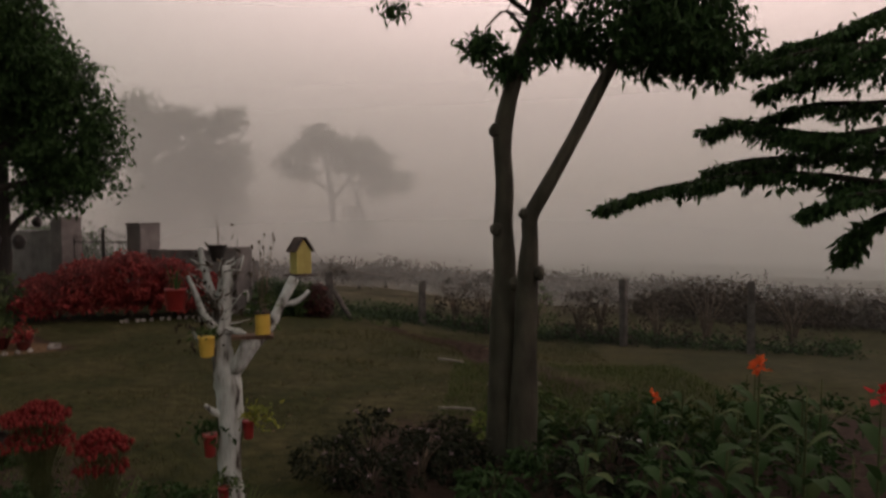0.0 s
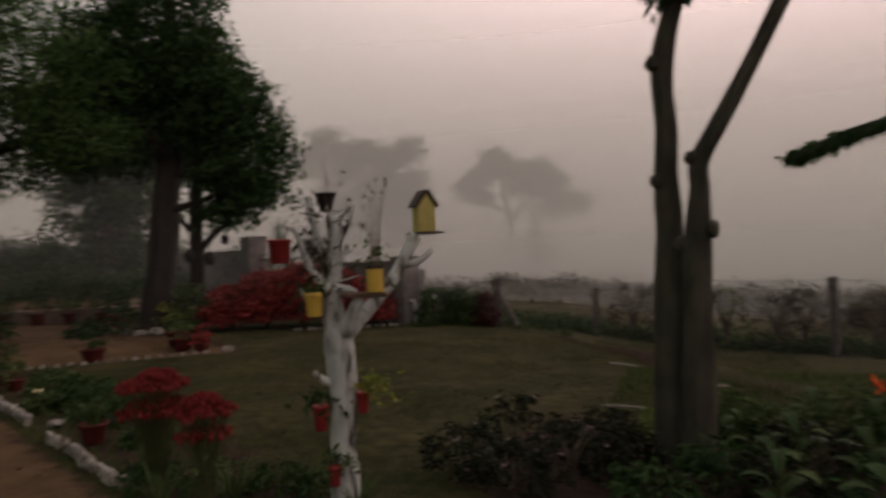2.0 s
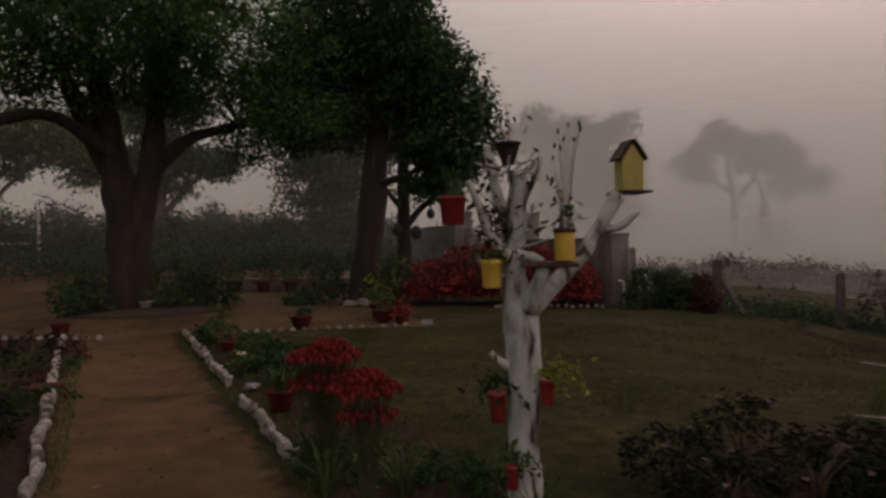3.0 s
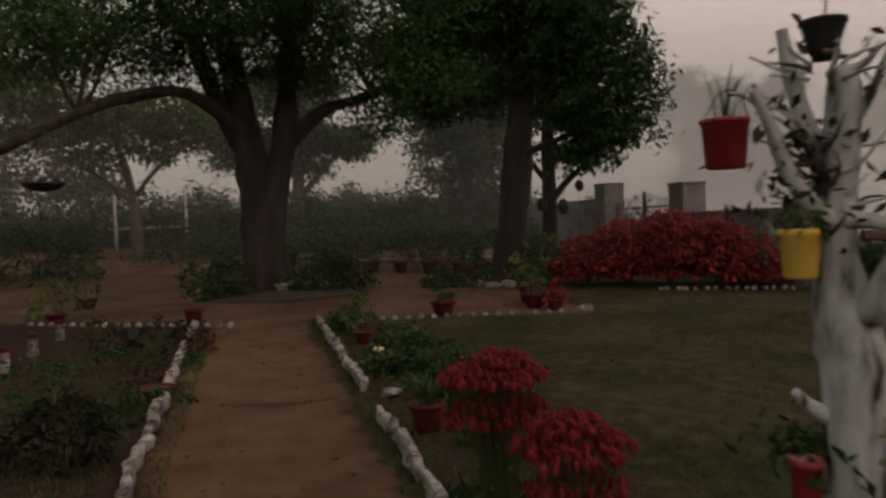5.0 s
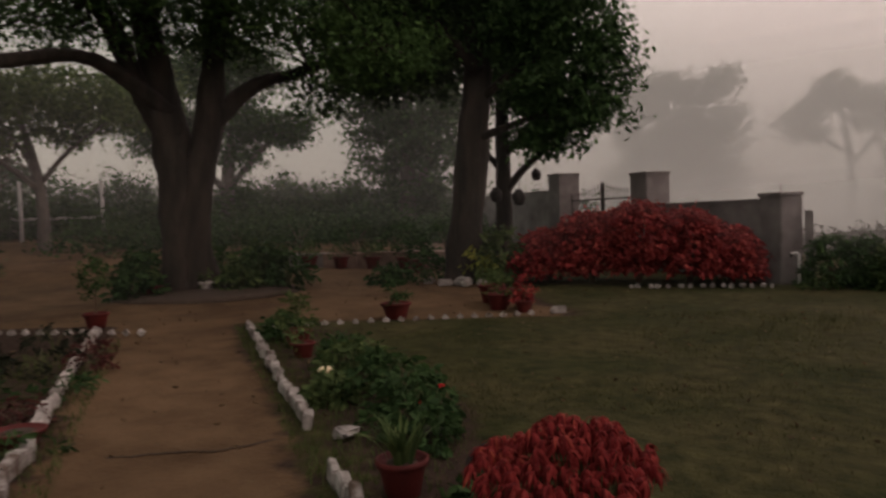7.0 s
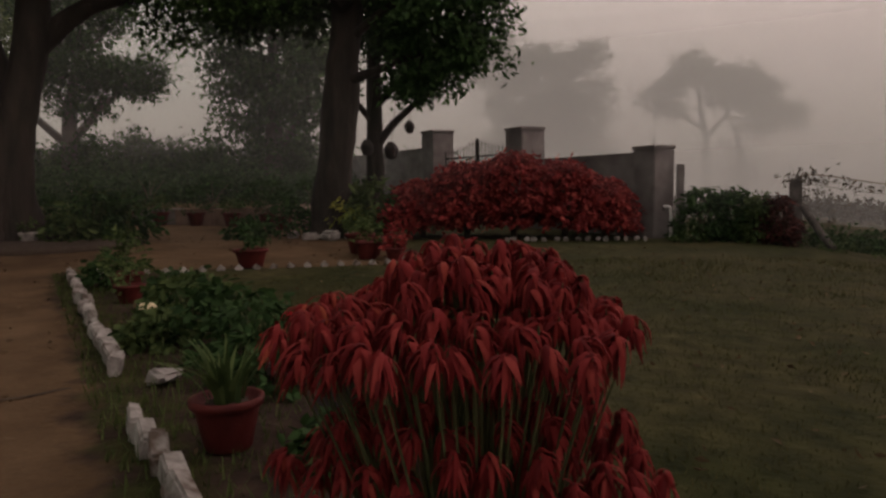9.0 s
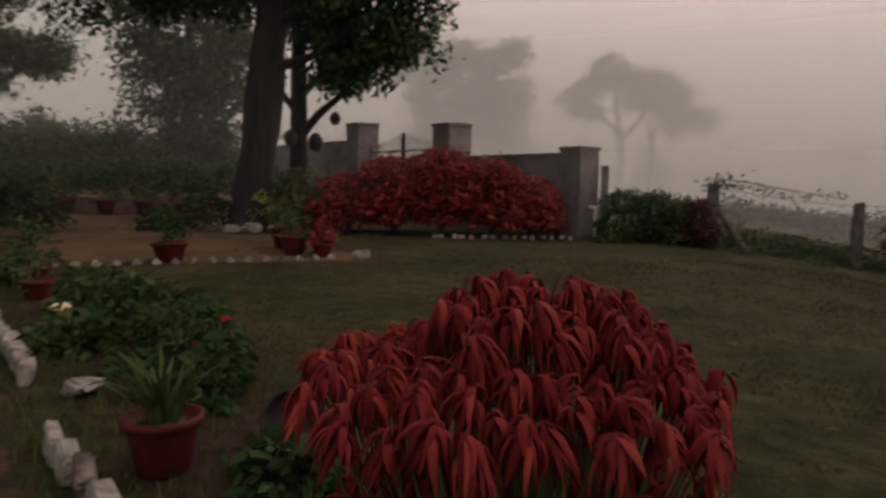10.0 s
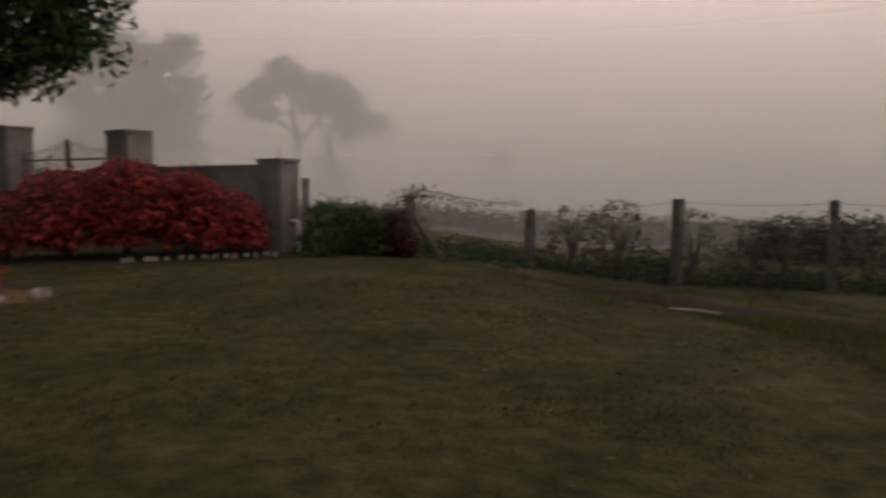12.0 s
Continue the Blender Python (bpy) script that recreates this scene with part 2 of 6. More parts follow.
def ground_material():
    m = bpy.data.materials.new("garden_ground")
    m.use_nodes = True
    t = m.node_tree
    b = t.nodes["Principled BSDF"]
    b.inputs["Roughness"].default_value = 0.95
    b.inputs["Specular IOR Level"].default_value = 0.1
    geo = t.nodes.new("ShaderNodeNewGeometry")

    def noise_node(scale, detail=6):
        n = t.nodes.new("ShaderNodeTexNoise")
        n.inputs["Scale"].default_value = scale
        n.inputs["Detail"].default_value = detail
        t.links.new(geo.outputs["Position"], n.inputs["Vector"])
        return n.outputs["Fac"]

    def ramp(fac, *stops):
        r = t.nodes.new("ShaderNodeValToRGB")
        while len(r.color_ramp.elements) < len(stops):
            r.color_ramp.elements.new(0.5)
        for e, (p, c) in enumerate(stops):
            r.color_ramp.elements[e].position = p
            r.color_ramp.elements[e].color = (*c, 1)
        t.links.new(fac, r.inputs[0])
        return r.outputs[0]

    def mixed(a, b_, fac, mode="MIX"):
        x = t.nodes.new("ShaderNodeMix")
        x.data_type, x.blend_type = "RGBA", mode
        if isinstance(fac, float):
            x.inputs[0].default_value = fac
        else:
            t.links.new(fac, x.inputs[0])
        t.links.new(a, x.inputs[6])
        t.links.new(b_, x.inputs[7])
        return x.outputs[2]

    def zone(name):
        a = t.nodes.new("ShaderNodeAttribute")
        a.attribute_name = name
        edge = t.nodes.new("ShaderNodeMath")
        edge.operation = "ADD"
        t.links.new(a.outputs["Fac"], edge.inputs[0])
        sh = t.nodes.new("ShaderNodeMapRange")
        sh.inputs[1].default_value, sh.inputs[2].default_value = 0.2, 0.8
        sh.inputs[3].default_value, sh.inputs[4].default_value = -0.35, 0.35
        t.links.new(noise_node(7.0), sh.inputs[0])
        t.links.new(sh.outputs[0], edge.inputs[1])
        cl = t.nodes.new("ShaderNodeMapRange")
        cl.inputs[1].default_value, cl.inputs[2].default_value = 0.3, 0.7
        t.links.new(edge.outputs[0], cl.inputs[0])
        return cl.outputs[0]

    soil = ramp(noise_node(9), (0.3, (0.018, 0.012, 0.009)), (0.55, (0.032, 0.021, 0.015)), (0.75, (0.05, 0.036, 0.022)))
    sand = ramp(noise_node(3.0, 8), (0.25, (0.073, 0.047, 0.024)), (0.5, (0.103, 0.068, 0.036)), (0.75, (0.13, 0.088, 0.048)))
    sand = mixed(sand, ramp(noise_node(0.55, 5), (0.35, (0.62, 0.6, 0.58)), (0.6, (1, 1, 1))), 1.0, "MULTIPLY")
    sand = mixed(sand, ramp(noise_node(60, 3), (0.3, (0.75, 0.75, 0.75)), (0.6, (1.05, 1.05, 1.05))), 0.6, "MULTIPLY")
    grass = ramp(noise_node(6, 8), (0.3, (0.019, 0.021, 0.007)), (0.5, (0.037, 0.037, 0.014)), (0.7, (0.06, 0.056, 0.023)))
    grass = mixed(grass, ramp(noise_node(0.8, 5), (0.36, (0.52, 0.64, 0.44)), (0.62, (1.0, 0.96, 0.92))), 1.0, "MULTIPLY")
    field = ramp(noise_node(0.9, 8), (0.3, (0.022, 0.02, 0.013)), (0.48, (0.05, 0.042, 0.027)), (0.62, (0.15, 0.112, 0.078)))
    col = mixed(soil, field, zone("field"))
    col = mixed(col, grass, zone("grass"))
    col = mixed(col, sand, zone("sand"))
    t.links.new(col, b.inputs["Base Color"])
    bu = t.nodes.new("ShaderNodeBump")
    bu.inputs["Strength"].default_value = 0.6
    bu.inputs["Distance"].default_value = 0.03
    t.links.new(noise_node(22, 6), bu.inputs["Height"])
    t.links.new(bu.outputs[0], b.inputs["Normal"])
    return m


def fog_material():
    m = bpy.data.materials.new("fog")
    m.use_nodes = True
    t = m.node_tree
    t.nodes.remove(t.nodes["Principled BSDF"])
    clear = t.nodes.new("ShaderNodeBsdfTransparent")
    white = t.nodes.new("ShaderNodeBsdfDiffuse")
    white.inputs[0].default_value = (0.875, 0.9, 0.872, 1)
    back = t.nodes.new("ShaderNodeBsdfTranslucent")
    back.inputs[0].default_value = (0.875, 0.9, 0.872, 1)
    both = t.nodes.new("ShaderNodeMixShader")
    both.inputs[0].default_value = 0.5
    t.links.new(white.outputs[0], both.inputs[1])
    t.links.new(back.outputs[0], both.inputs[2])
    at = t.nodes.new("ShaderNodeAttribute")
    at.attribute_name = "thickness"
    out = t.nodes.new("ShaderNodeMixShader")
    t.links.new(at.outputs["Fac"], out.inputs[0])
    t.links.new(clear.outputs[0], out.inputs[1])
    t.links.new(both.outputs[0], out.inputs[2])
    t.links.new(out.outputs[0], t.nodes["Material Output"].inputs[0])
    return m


M_FOG = fog_material()

# ---- building helpers ----
RNG = np.random.default_rng(7)


def step(a, b, v):
    k = np.clip((np.asarray(v, float) - a) / (b - a), 0, 1)
    return k * k * (3 - 2 * k)


def gz(x, y):
    """The ground's height: a gentle fall to the east, a dip towards the fence and a rise beyond the sand yard."""
    along, aside = -0.854 * (np.asarray(x, float) + 3.04) + 0.52 * (np.asarray(y, float) - 5.11), 0.52 * (np.asarray(x, float) + 3.04) + 0.854 * (np.asarray(y, float) - 5.11)
    return 1.25 * step(13, 36, along) * step(16, 6, aside) - 0.48 * np.tanh((np.asarray(x, float) + 4) / 30) - 0.5 * step(-4, 1.5, x) * step(8, 17, y)


PATH_O, PATH_U, PATH_V = np.array((-3.04, 5.11)), np.array((-0.854, 0.52)), np.array((0.52, 0.854))


def on_path(a, b):
    """The place a metres along the garden path and b metres to the right of its right kerb."""
    p = PATH_O + a * PATH_U + b * PATH_V
    return float(p[0]), float(p[1]), float(gz(p[0], p[1]))


def thing(name, loc, label, category, group="", kind=""):
    ob = tagged(new(name), label, category, group, kind)
    ob.location = loc
    return ob


def mesh(name, verts, faces, mat, smooth=False):
    me = bpy.data.meshes.new(name)
    me.from_pydata([tuple(v) for v in np.asarray(verts, float)], [], [tuple(int(i) for i in f) for f in faces])
    me.materials.append(mat)
    if smooth:
        me.polygons.foreach_set("use_smooth", [True] * len(me.polygons))
    me.update()
    return me


def part(name, data, mat=None, parent=None, label="", at=(0, 0, 0)):
    """Links a mesh, a bmesh or a (verts, faces) pair as one object under a thing."""
    if isinstance(data, bmesh.types.BMesh):
        me = bpy.data.meshes.new(name)
        data.to_mesh(me)
        data.free()
        me.materials.append(mat)
    elif isinstance(data, tuple):
        me = mesh(name, data[0], data[1], mat, len(data) > 2)
    else:
        me = data
    ob = new(name, me)
    ob.parent = parent
    ob.location = at
    if label:
        tagged(ob, label)
    return ob


def merged(*pieces):
    vs, fs, n = [], [], 0
    for p in pieces:
        v, f = p[0], p[1]
        vs.append(np.asarray(v, float))
        fs += [[i + n for i in q] for q in f]
        n += len(v)
    return np.concatenate(vs), fs, True


def spline(pts, per=5):
    p = np.asarray(pts, float)
    if len(p) < 3:
        return p
    e = np.vstack([2 * p[0] - p[1], p, 2 * p[-1] - p[-2]])
    out = []
    for i in range(1, len(e) - 2):
        for s in range(per):
            t = s / per
            out.append(0.5 * (2 * e[i] + (e[i + 1] - e[i - 1]) * t + (2 * e[i - 1] - 5 * e[i] + 4 * e[i + 1] - e[i + 2]) * t * t
                              + (3 * e[i] - e[i - 1] - 3 * e[i + 1] + e[i + 2]) * t ** 3))
    out.append(e[-2])
    return np.array(out)


def tube(pts, radii, seg=8, per=4, rough=0.0):
    """A tapered limb along points, with capped ends and an uneven skin."""
    p = spline(pts, per)
    r = np.interp(np.linspace(0, 1, len(p)), np.linspace(0, 1, len(radii)), radii)
    verts, faces = [], []
    d = np.gradient(p, axis=0)
    d /= np.linalg.norm(d, axis=1, keepdims=True) + 1e-9
    ref = np.array((1.0, 0.13, 0.07)) if abs(d[0][0]) < 0.8 else np.array((0.1, 1.0, 0.05))
    phase = RNG.uniform(0, 6.28, 3)
    for i in range(len(p)):
        a = np.cross(d[i], ref)
        a /= np.linalg.norm(a) + 1e-9
        b = np.cross(d[i], a)
        for s in range(seg):
            w = 2 * math.pi * s / seg
            k = 1 + rough * (math.sin(3 * w + phase[0] + i * 0.5) * 0.5 + math.sin(2 * w + phase[1] - i * 0.9) * 0.5 + RNG.normal() * 0.25)
            verts.append(p[i] + (a * math.cos(w) + b * math.sin(w)) * r[i] * k)
    for i in range(len(p) - 1):
        for s in range(seg):
            t = (s + 1) % seg
            faces.append((i * seg + s, i * seg + t, (i + 1) * seg + t, (i + 1) * seg + s))
    faces.append(tuple(range(seg - 1, -1, -1)))
    faces.append(tuple(range((len(p) - 1) * seg, len(p) * seg)))
    return np.array(verts), faces, True


def leaves(c, size, droop=0.3, aspect=0.4, vary=0.35, ways=None, fold=0.25, rounded=False):
    """Folded, pointed leaves of four corners each at the places c."""
    c = np.asarray(c, float)
    n = len(c)
    w = RNG.normal(size=(n, 3)) if ways is None else np.asarray(ways, float) + RNG.normal(size=(n, 3)) * 0.35
    w[:, 2] -= droop * 1.6
    w /= np.linalg.norm(w, axis=1, keepdims=True) + 1e-9
    s = np.cross(w, RNG.normal(size=(n, 3)))
    s /= np.linalg.norm(s, axis=1, keepdims=True) + 1e-9
    up = np.cross(s, w)
    L = (size * (1 + RNG.uniform(-vary, vary, n)))[:, None]
    W = L * aspect * 0.5
    mid = c + w * L * 0.45
    if rounded:
        low, high, tip = c + w * L * 0.25, c + w * L * 0.7 - up * L * 0.05, c + w * L - up * L * 0.16
        v = np.stack([c, low + s * W * 0.8 + up * W * fold, high + s * W * 0.85 + up * W * fold * 0.6, tip, high - s * W * 0.85 + up * W * fold * 0.6, low - s * W * 0.8 + up * W * fold], 1).reshape(-1, 3)
        i = np.arange(n)[:, None] * 6
        return v, np.concatenate([i + (0, 1, 2), i + (0, 2, 3), i + (0, 3, 4), i + (0, 4, 5)], 1).reshape(-1, 3)
    v = np.stack([c, mid + s * W + up * W * fold, c + w * L - up * L * 0.12, mid - s * W + up * W * fold], 1).reshape(-1, 3)
    i = np.arange(n)[:, None] * 4
    f = np.concatenate([i + (0, 1, 2), i + (0, 2, 3)], 1).reshape(-1, 3)
    return v, f


def leaf_mesh(name, c, size, mat, **more):
    v, f = leaves(c, size, **more)
    me = bpy.data.meshes.new(name)
    me.vertices.add(len(v))
    me.vertices.foreach_set("co", v.ravel())
    me.loops.add(len(f) * 3)
    me.loops.foreach_set("vertex_index", f.ravel().astype(np.int32))
    me.polygons.add(len(f))
    me.polygons.foreach_set("loop_start", np.arange(0, len(f) * 3, 3, dtype=np.int32))
    me.materials.append(mat)
    me.update()
    me.validate()
    return me


def clumps(blobs, count, per, spread, shell=0.5):
    """Leaf places: clumps scattered in ellipsoids (centre, radii, weight), denser towards their skins, with gaps between."""
    wts = np.array([b[2] if len(b) > 2 else np.prod(b[1]) ** 0.67 for b in blobs], float)
    wts /= wts.sum()
    out, mids = [], []
    for b, k in zip(blobs, RNG.multinomial(count, wts)):
        d = RNG.normal(size=(k, 3))
        d /= np.linalg.norm(d, axis=1, keepdims=True) + 1e-9
        rad = (shell + (1 - shell) * RNG.uniform(0, 1, k) ** 0.5)[:, None]
        mid = np.asarray(b[0], float) + d * rad * np.asarray(b[1], float)
        mids.append(mid)
        flat = np.array((1, 1, 0.65))
        out.append((mid[:, None, :] + RNG.normal(size=(k, per, 3)) * spread * flat).reshape(-1, 3))
    return np.concatenate(out), np.concatenate(mids)


def tree(name, base, limbs, blobs, count, per, spread, leaf, bark, foliage, label, category="tree", group="", twigs=30, droop=0.3, aspect=0.4, seg=9, rough=0.12, shell=0.5):
    """A tree: trunk and limbs as (points, radii) in the world, twigs that reach into the crown, and a crown of leaf clumps."""
    base = np.asarray(base, float)
    ob = thing(name, base, label, category, group)
    part("trunk", tube(np.asarray(limbs[0][0]) - base, limbs[0][1], seg + 5, 5, rough), bark, ob)
    for pts, radii in limbs[1:]:
        part("limb", tube(np.asarray(pts) - base, radii, seg, 4, rough * 0.7), bark, ob)
    c, mids = clumps(blobs, count, per, spread, shell)
    ends = np.concatenate([spline(p, 3)[-4:] for p, _ in limbs])
    pieces = []
    for m in mids[RNG.permutation(len(mids))[:twigs]]:
        e = ends[np.argmin(np.linalg.norm(ends - m, axis=1))]
        if np.linalg.norm(e - m) > 2.2:
            continue
        k = (e + m) / 2 + RNG.normal(size=3) * 0.12 * np.linalg.norm(m - e)
        r = limbs[-1][1][-1]
        pieces.append(tube([e - base, k - base, m - base], [r * 0.8, r * 0.5, r * 0.18], 5, 3))
    if pieces:
        tagged(part("branchwork", merged(*pieces), bark, ob), kind="stuff")
    part("crown", leaf_mesh("crown", c - base, leaf, foliage, droop=droop, aspect=aspect), None, ob)
    return ob


def lathe(profile, seg=20):
    """A turned shape from (radius, height) pairs."""
    v = [(r * math.cos(2 * math.pi * s / seg), r * math.sin(2 * math.pi * s / seg), z) for r, z in profile for s in range(seg)]
    f = [(i * seg + s, i * seg + (s + 1) % seg, (i + 1) * seg + (s + 1) % seg, (i + 1) * seg + s) for i in range(len(profile) - 1) for s in range(seg)]
    f += [tuple(range(seg - 1, -1, -1)), tuple(range((len(profile) - 1) * seg, len(profile) * seg))]
    return np.array(v), f, True


def box(size, bevel=0.01, at=(0, 0, 0), turn=0.0, wobble=0.0):
    bm = bmesh.new()
    bmesh.ops.create_cube(bm, size=1)
    for v in bm.verts:
        v.co = Vector((v.co.x * size[0], v.co.y * size[1], v.co.z * size[2]))
        if wobble:
            v.co += Vector(RNG.normal(size=3) * wobble)
    if bevel:
        bmesh.ops.bevel(bm, geom=bm.edges[:] + bm.verts[:], offset=bevel, segments=2, affect="EDGES")
    bmesh.ops.transform(bm, matrix=Matrix.Translation(at) @ Matrix.Rotation(turn, 4, "Z"), verts=bm.verts)
    return bm


def blades(n, spread, length, width, lean=0.6, up=1.0, centre=(0, 0, 0), segs=4):
    """Strap leaves that rise from one root and arch over."""
    vs, fs = [], []
    for k in range(n):
        a = RNG.uniform(0, 2 * math.pi)
        d = np.array((math.cos(a), math.sin(a), 0))
        s = np.array((-d[1], d[0], 0))
        L = length * RNG.uniform(0.65, 1.15)
        le = lean * RNG.uniform(0.3, 1.2)
        root = np.asarray(centre) + d * spread * RNG.uniform(0, 1)
        n0 = len(vs)
        for i in range(segs + 1):
            t = i / segs
            p = root + d * le * L * t ** 1.6 + np.array((0, 0, L * up * (t - 0.35 * le * t ** 2.4)))
            w = width * (1 - t ** 2.2) * 0.5 + 0.0008
            vs += [p + s * w, p - s * w + np.array((0, 0, 0.2 * w))]
        fs += [(n0 + 2 * i, n0 + 2 * i + 2, n0 + 2 * i + 3, n0 + 2 * i + 1) for i in range(segs)]
    return np.array(vs), fs

# ---- ground ----


def ditch_x(y):
    """Where the shallow ditch runs across the lawn."""
    return np.interp(y, [10.0, 10.8, 12.4, 13.2, 14.9, 15.9, 16.6], [1.6, 1.2, 0.82, 0.68, 0.38, -0.5, -1.9])


def build_ground():
    far = [14.0, 20, 30, 45, 70, 110, 180, 300, 600, 1200]
    xs = np.concatenate([-26 - np.array(far[::-1]), np.arange(-26, 9, 0.22), 9 + np.array(far)])
    ys = np.concatenate([-4 - np.array(far[::-1]), np.arange(-4, 24, 0.22), 24 + np.array(far)])
    X, Y = np.meshgrid(xs, ys)
    P = np.stack([X.ravel(), Y.ravel()], 1)
    a, b = (P - PATH_O) @ PATH_U, (P - PATH_O) @ PATH_V
    wob = np.array([noise.noise(Vector((p[0] * 0.9, p[1] * 0.9, 0))) for p in P])
    inside = lambda v, w: step(-w, w, v)
    edge = 8.0 - 0.35 * b
    path = inside(np.minimum(b + 1.62, -0.22 - b) + wob * 0.12, 0.14) * inside(9.5 - a, 0.3)
    yard = inside(a - edge + wob * 0.25, 0.2) * inside(4.1 + 0.13 * (a - 7) - b + wob * 0.3, 0.3) * inside(30 - a, 6)
    sand = np.maximum(path, yard)
    dx, dy = P[:, 0], P[:, 1]
    lawn = inside(b - 0.95 + wob * 0.3, 0.25) * np.maximum(inside(edge - a, 0.1), inside(b - 4.3 - 0.13 * (a - 7), 0.3)) * inside(15 - a, 2) * inside(dx + 1.2 * wob + 20, 1)
    bed = inside(dx + 0.55 + wob * 0.5, 0.3) * inside(7.9 - dy + wob * 0.7, 0.5)
    ditch = ditch_x(dy)
    trench = np.exp(-((dx - ditch - wob * 0.3) / 0.3) ** 2) * step(9.0, 10.5, dy) * step(17, 15.5, dy)
    bare = np.exp(-((dx - ditch - wob * 0.5 - 0.2) / 0.55) ** 2) * step(9.0, 10.5, dy) * step(17.3, 16, dy)
    lawn = lawn * (1 - bed) * (1 - np.clip(1.2 * bare, 0, 0.95))
    strip = inside(np.minimum(b + 0.22, 0.12 - b), 0.06) * inside(8 - a, 0.2)
    grass = np.maximum(lawn, strip * 0.8)
    beyond = np.maximum(step(19.5, 22, dy), np.maximum(step(9, 13, dx), step(30, 36, a)))
    beyond = np.maximum(beyond, step(-6, -12, dy))
    Z = gz(dx, dy) + wob * 0.02 - 0.24 * trench + 0.05 * np.exp(-((dx - ditch - wob * 0.3 - 0.75) / 0.3) ** 2) * step(9.0, 10.5, dy) * step(17, 15.5, dy) - 0.02 * path
    kept = lambda v: [float(k) for k in v]
    n = len(xs)
    faces = [(j * n + i, j * n + i + 1, (j + 1) * n + i + 1, (j + 1) * n + i) for j in range(len(ys) - 1) for i in range(n - 1)]
    me = mesh("ground", np.stack([dx, dy, Z], 1), faces, ground_material(), True)
    for name, v in (("sand", sand), ("grass", grass * (1 - beyond * 0.4)), ("field", beyond)):
        me.attributes.new(name, "FLOAT", "POINT").data.foreach_set("value", kept(v))
    tagged(new("ground", me), "garden ground of worn lawn, sandy path, soil beds and misty field", "ground", kind="structure")


build_ground()

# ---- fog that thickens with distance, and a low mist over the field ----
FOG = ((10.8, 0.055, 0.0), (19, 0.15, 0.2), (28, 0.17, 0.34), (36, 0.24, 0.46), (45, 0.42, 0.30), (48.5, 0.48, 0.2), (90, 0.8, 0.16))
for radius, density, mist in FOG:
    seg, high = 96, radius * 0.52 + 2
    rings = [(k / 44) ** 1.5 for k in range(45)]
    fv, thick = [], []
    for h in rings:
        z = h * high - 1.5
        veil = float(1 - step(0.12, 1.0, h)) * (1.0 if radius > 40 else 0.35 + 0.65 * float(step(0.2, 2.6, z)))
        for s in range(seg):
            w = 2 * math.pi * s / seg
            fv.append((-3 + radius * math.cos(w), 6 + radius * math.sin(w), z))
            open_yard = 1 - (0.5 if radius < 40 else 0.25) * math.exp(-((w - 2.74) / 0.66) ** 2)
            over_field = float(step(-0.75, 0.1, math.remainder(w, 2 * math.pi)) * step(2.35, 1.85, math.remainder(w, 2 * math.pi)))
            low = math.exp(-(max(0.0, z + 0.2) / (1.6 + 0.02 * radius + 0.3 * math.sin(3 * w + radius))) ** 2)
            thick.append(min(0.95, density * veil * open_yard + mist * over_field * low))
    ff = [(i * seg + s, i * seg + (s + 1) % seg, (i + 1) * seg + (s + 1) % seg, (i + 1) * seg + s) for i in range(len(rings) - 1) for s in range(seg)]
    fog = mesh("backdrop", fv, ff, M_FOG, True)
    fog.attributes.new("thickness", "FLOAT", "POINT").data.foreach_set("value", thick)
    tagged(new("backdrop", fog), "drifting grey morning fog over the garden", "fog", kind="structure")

# ---- boundary wall, gate and piers ----
WALL_A, WALL_D = np.array((-5.33, 17.4)), np.array((-0.866, 0.5))
WALL_TURN = math.atan2(WALL_D[1], WALL_D[0])


def along_wall(d, z=0.0, off=0.0):
    n = np.array((0.5, 0.866))
    p = WALL_A + WALL_D * d + n * off
    return float(p[0]), float(p[1]), float(gz(*p)) + z


def wall_run(name, d0, d1, high, label):
    mid = along_wall((d0 + d1) / 2)
    ob = thing(name, mid, label, "wall", kind="structure")
    part("wall_panel", box((d1 - d0, 0.22, high + 0.3), 0.012, (0, 0, high / 2 - 0.15), WALL_TURN), M_CEMENT, ob)
    part("coping", box((d1 - d0 - 0.01, 0.28, 0.06), 0.012, (0, 0, high + 0.03), WALL_TURN), M_CEMENT, ob)
    return ob


def pier(d, wide, high):
    ob = thing("gate_pier", along_wall(d), "square grey cement pier in the boundary wall", "pier", "piers of the boundary wall")
    part("shaft", box((wide, wide, high + 0.3), 0.015, (0, 0, high / 2 - 0.15), WALL_TURN, 0.006), M_CEMENT, ob)
    part("cap", box((wide + 0.05, wide + 0.05, 0.07), 0.015, (0, 0, high + 0.035), WALL_TURN), M_CEMENT, ob)
    return ob


pier(0.0, 0.5, 1.55)
pier(3.75, 0.62, 2.12)
pier(7.55, 0.62, 2.25)
wall_run("wall_east", 0.26, 3.43, 1.44, "grey cement boundary wall behind the red shrubs")
wall_run("wall_west", 7.87, 13.5, 1.68, "grey cement boundary wall beyond the gate")
rod = thing("rebar", along_wall(0.0, 1.62), "thin rusty rod standing out of the pier", "rod")
part("rod", tube([(0, 0, 0), (0.01, 0, 0.2)], [0.008, 0.006], 6, 2), M_WIRE, rod)

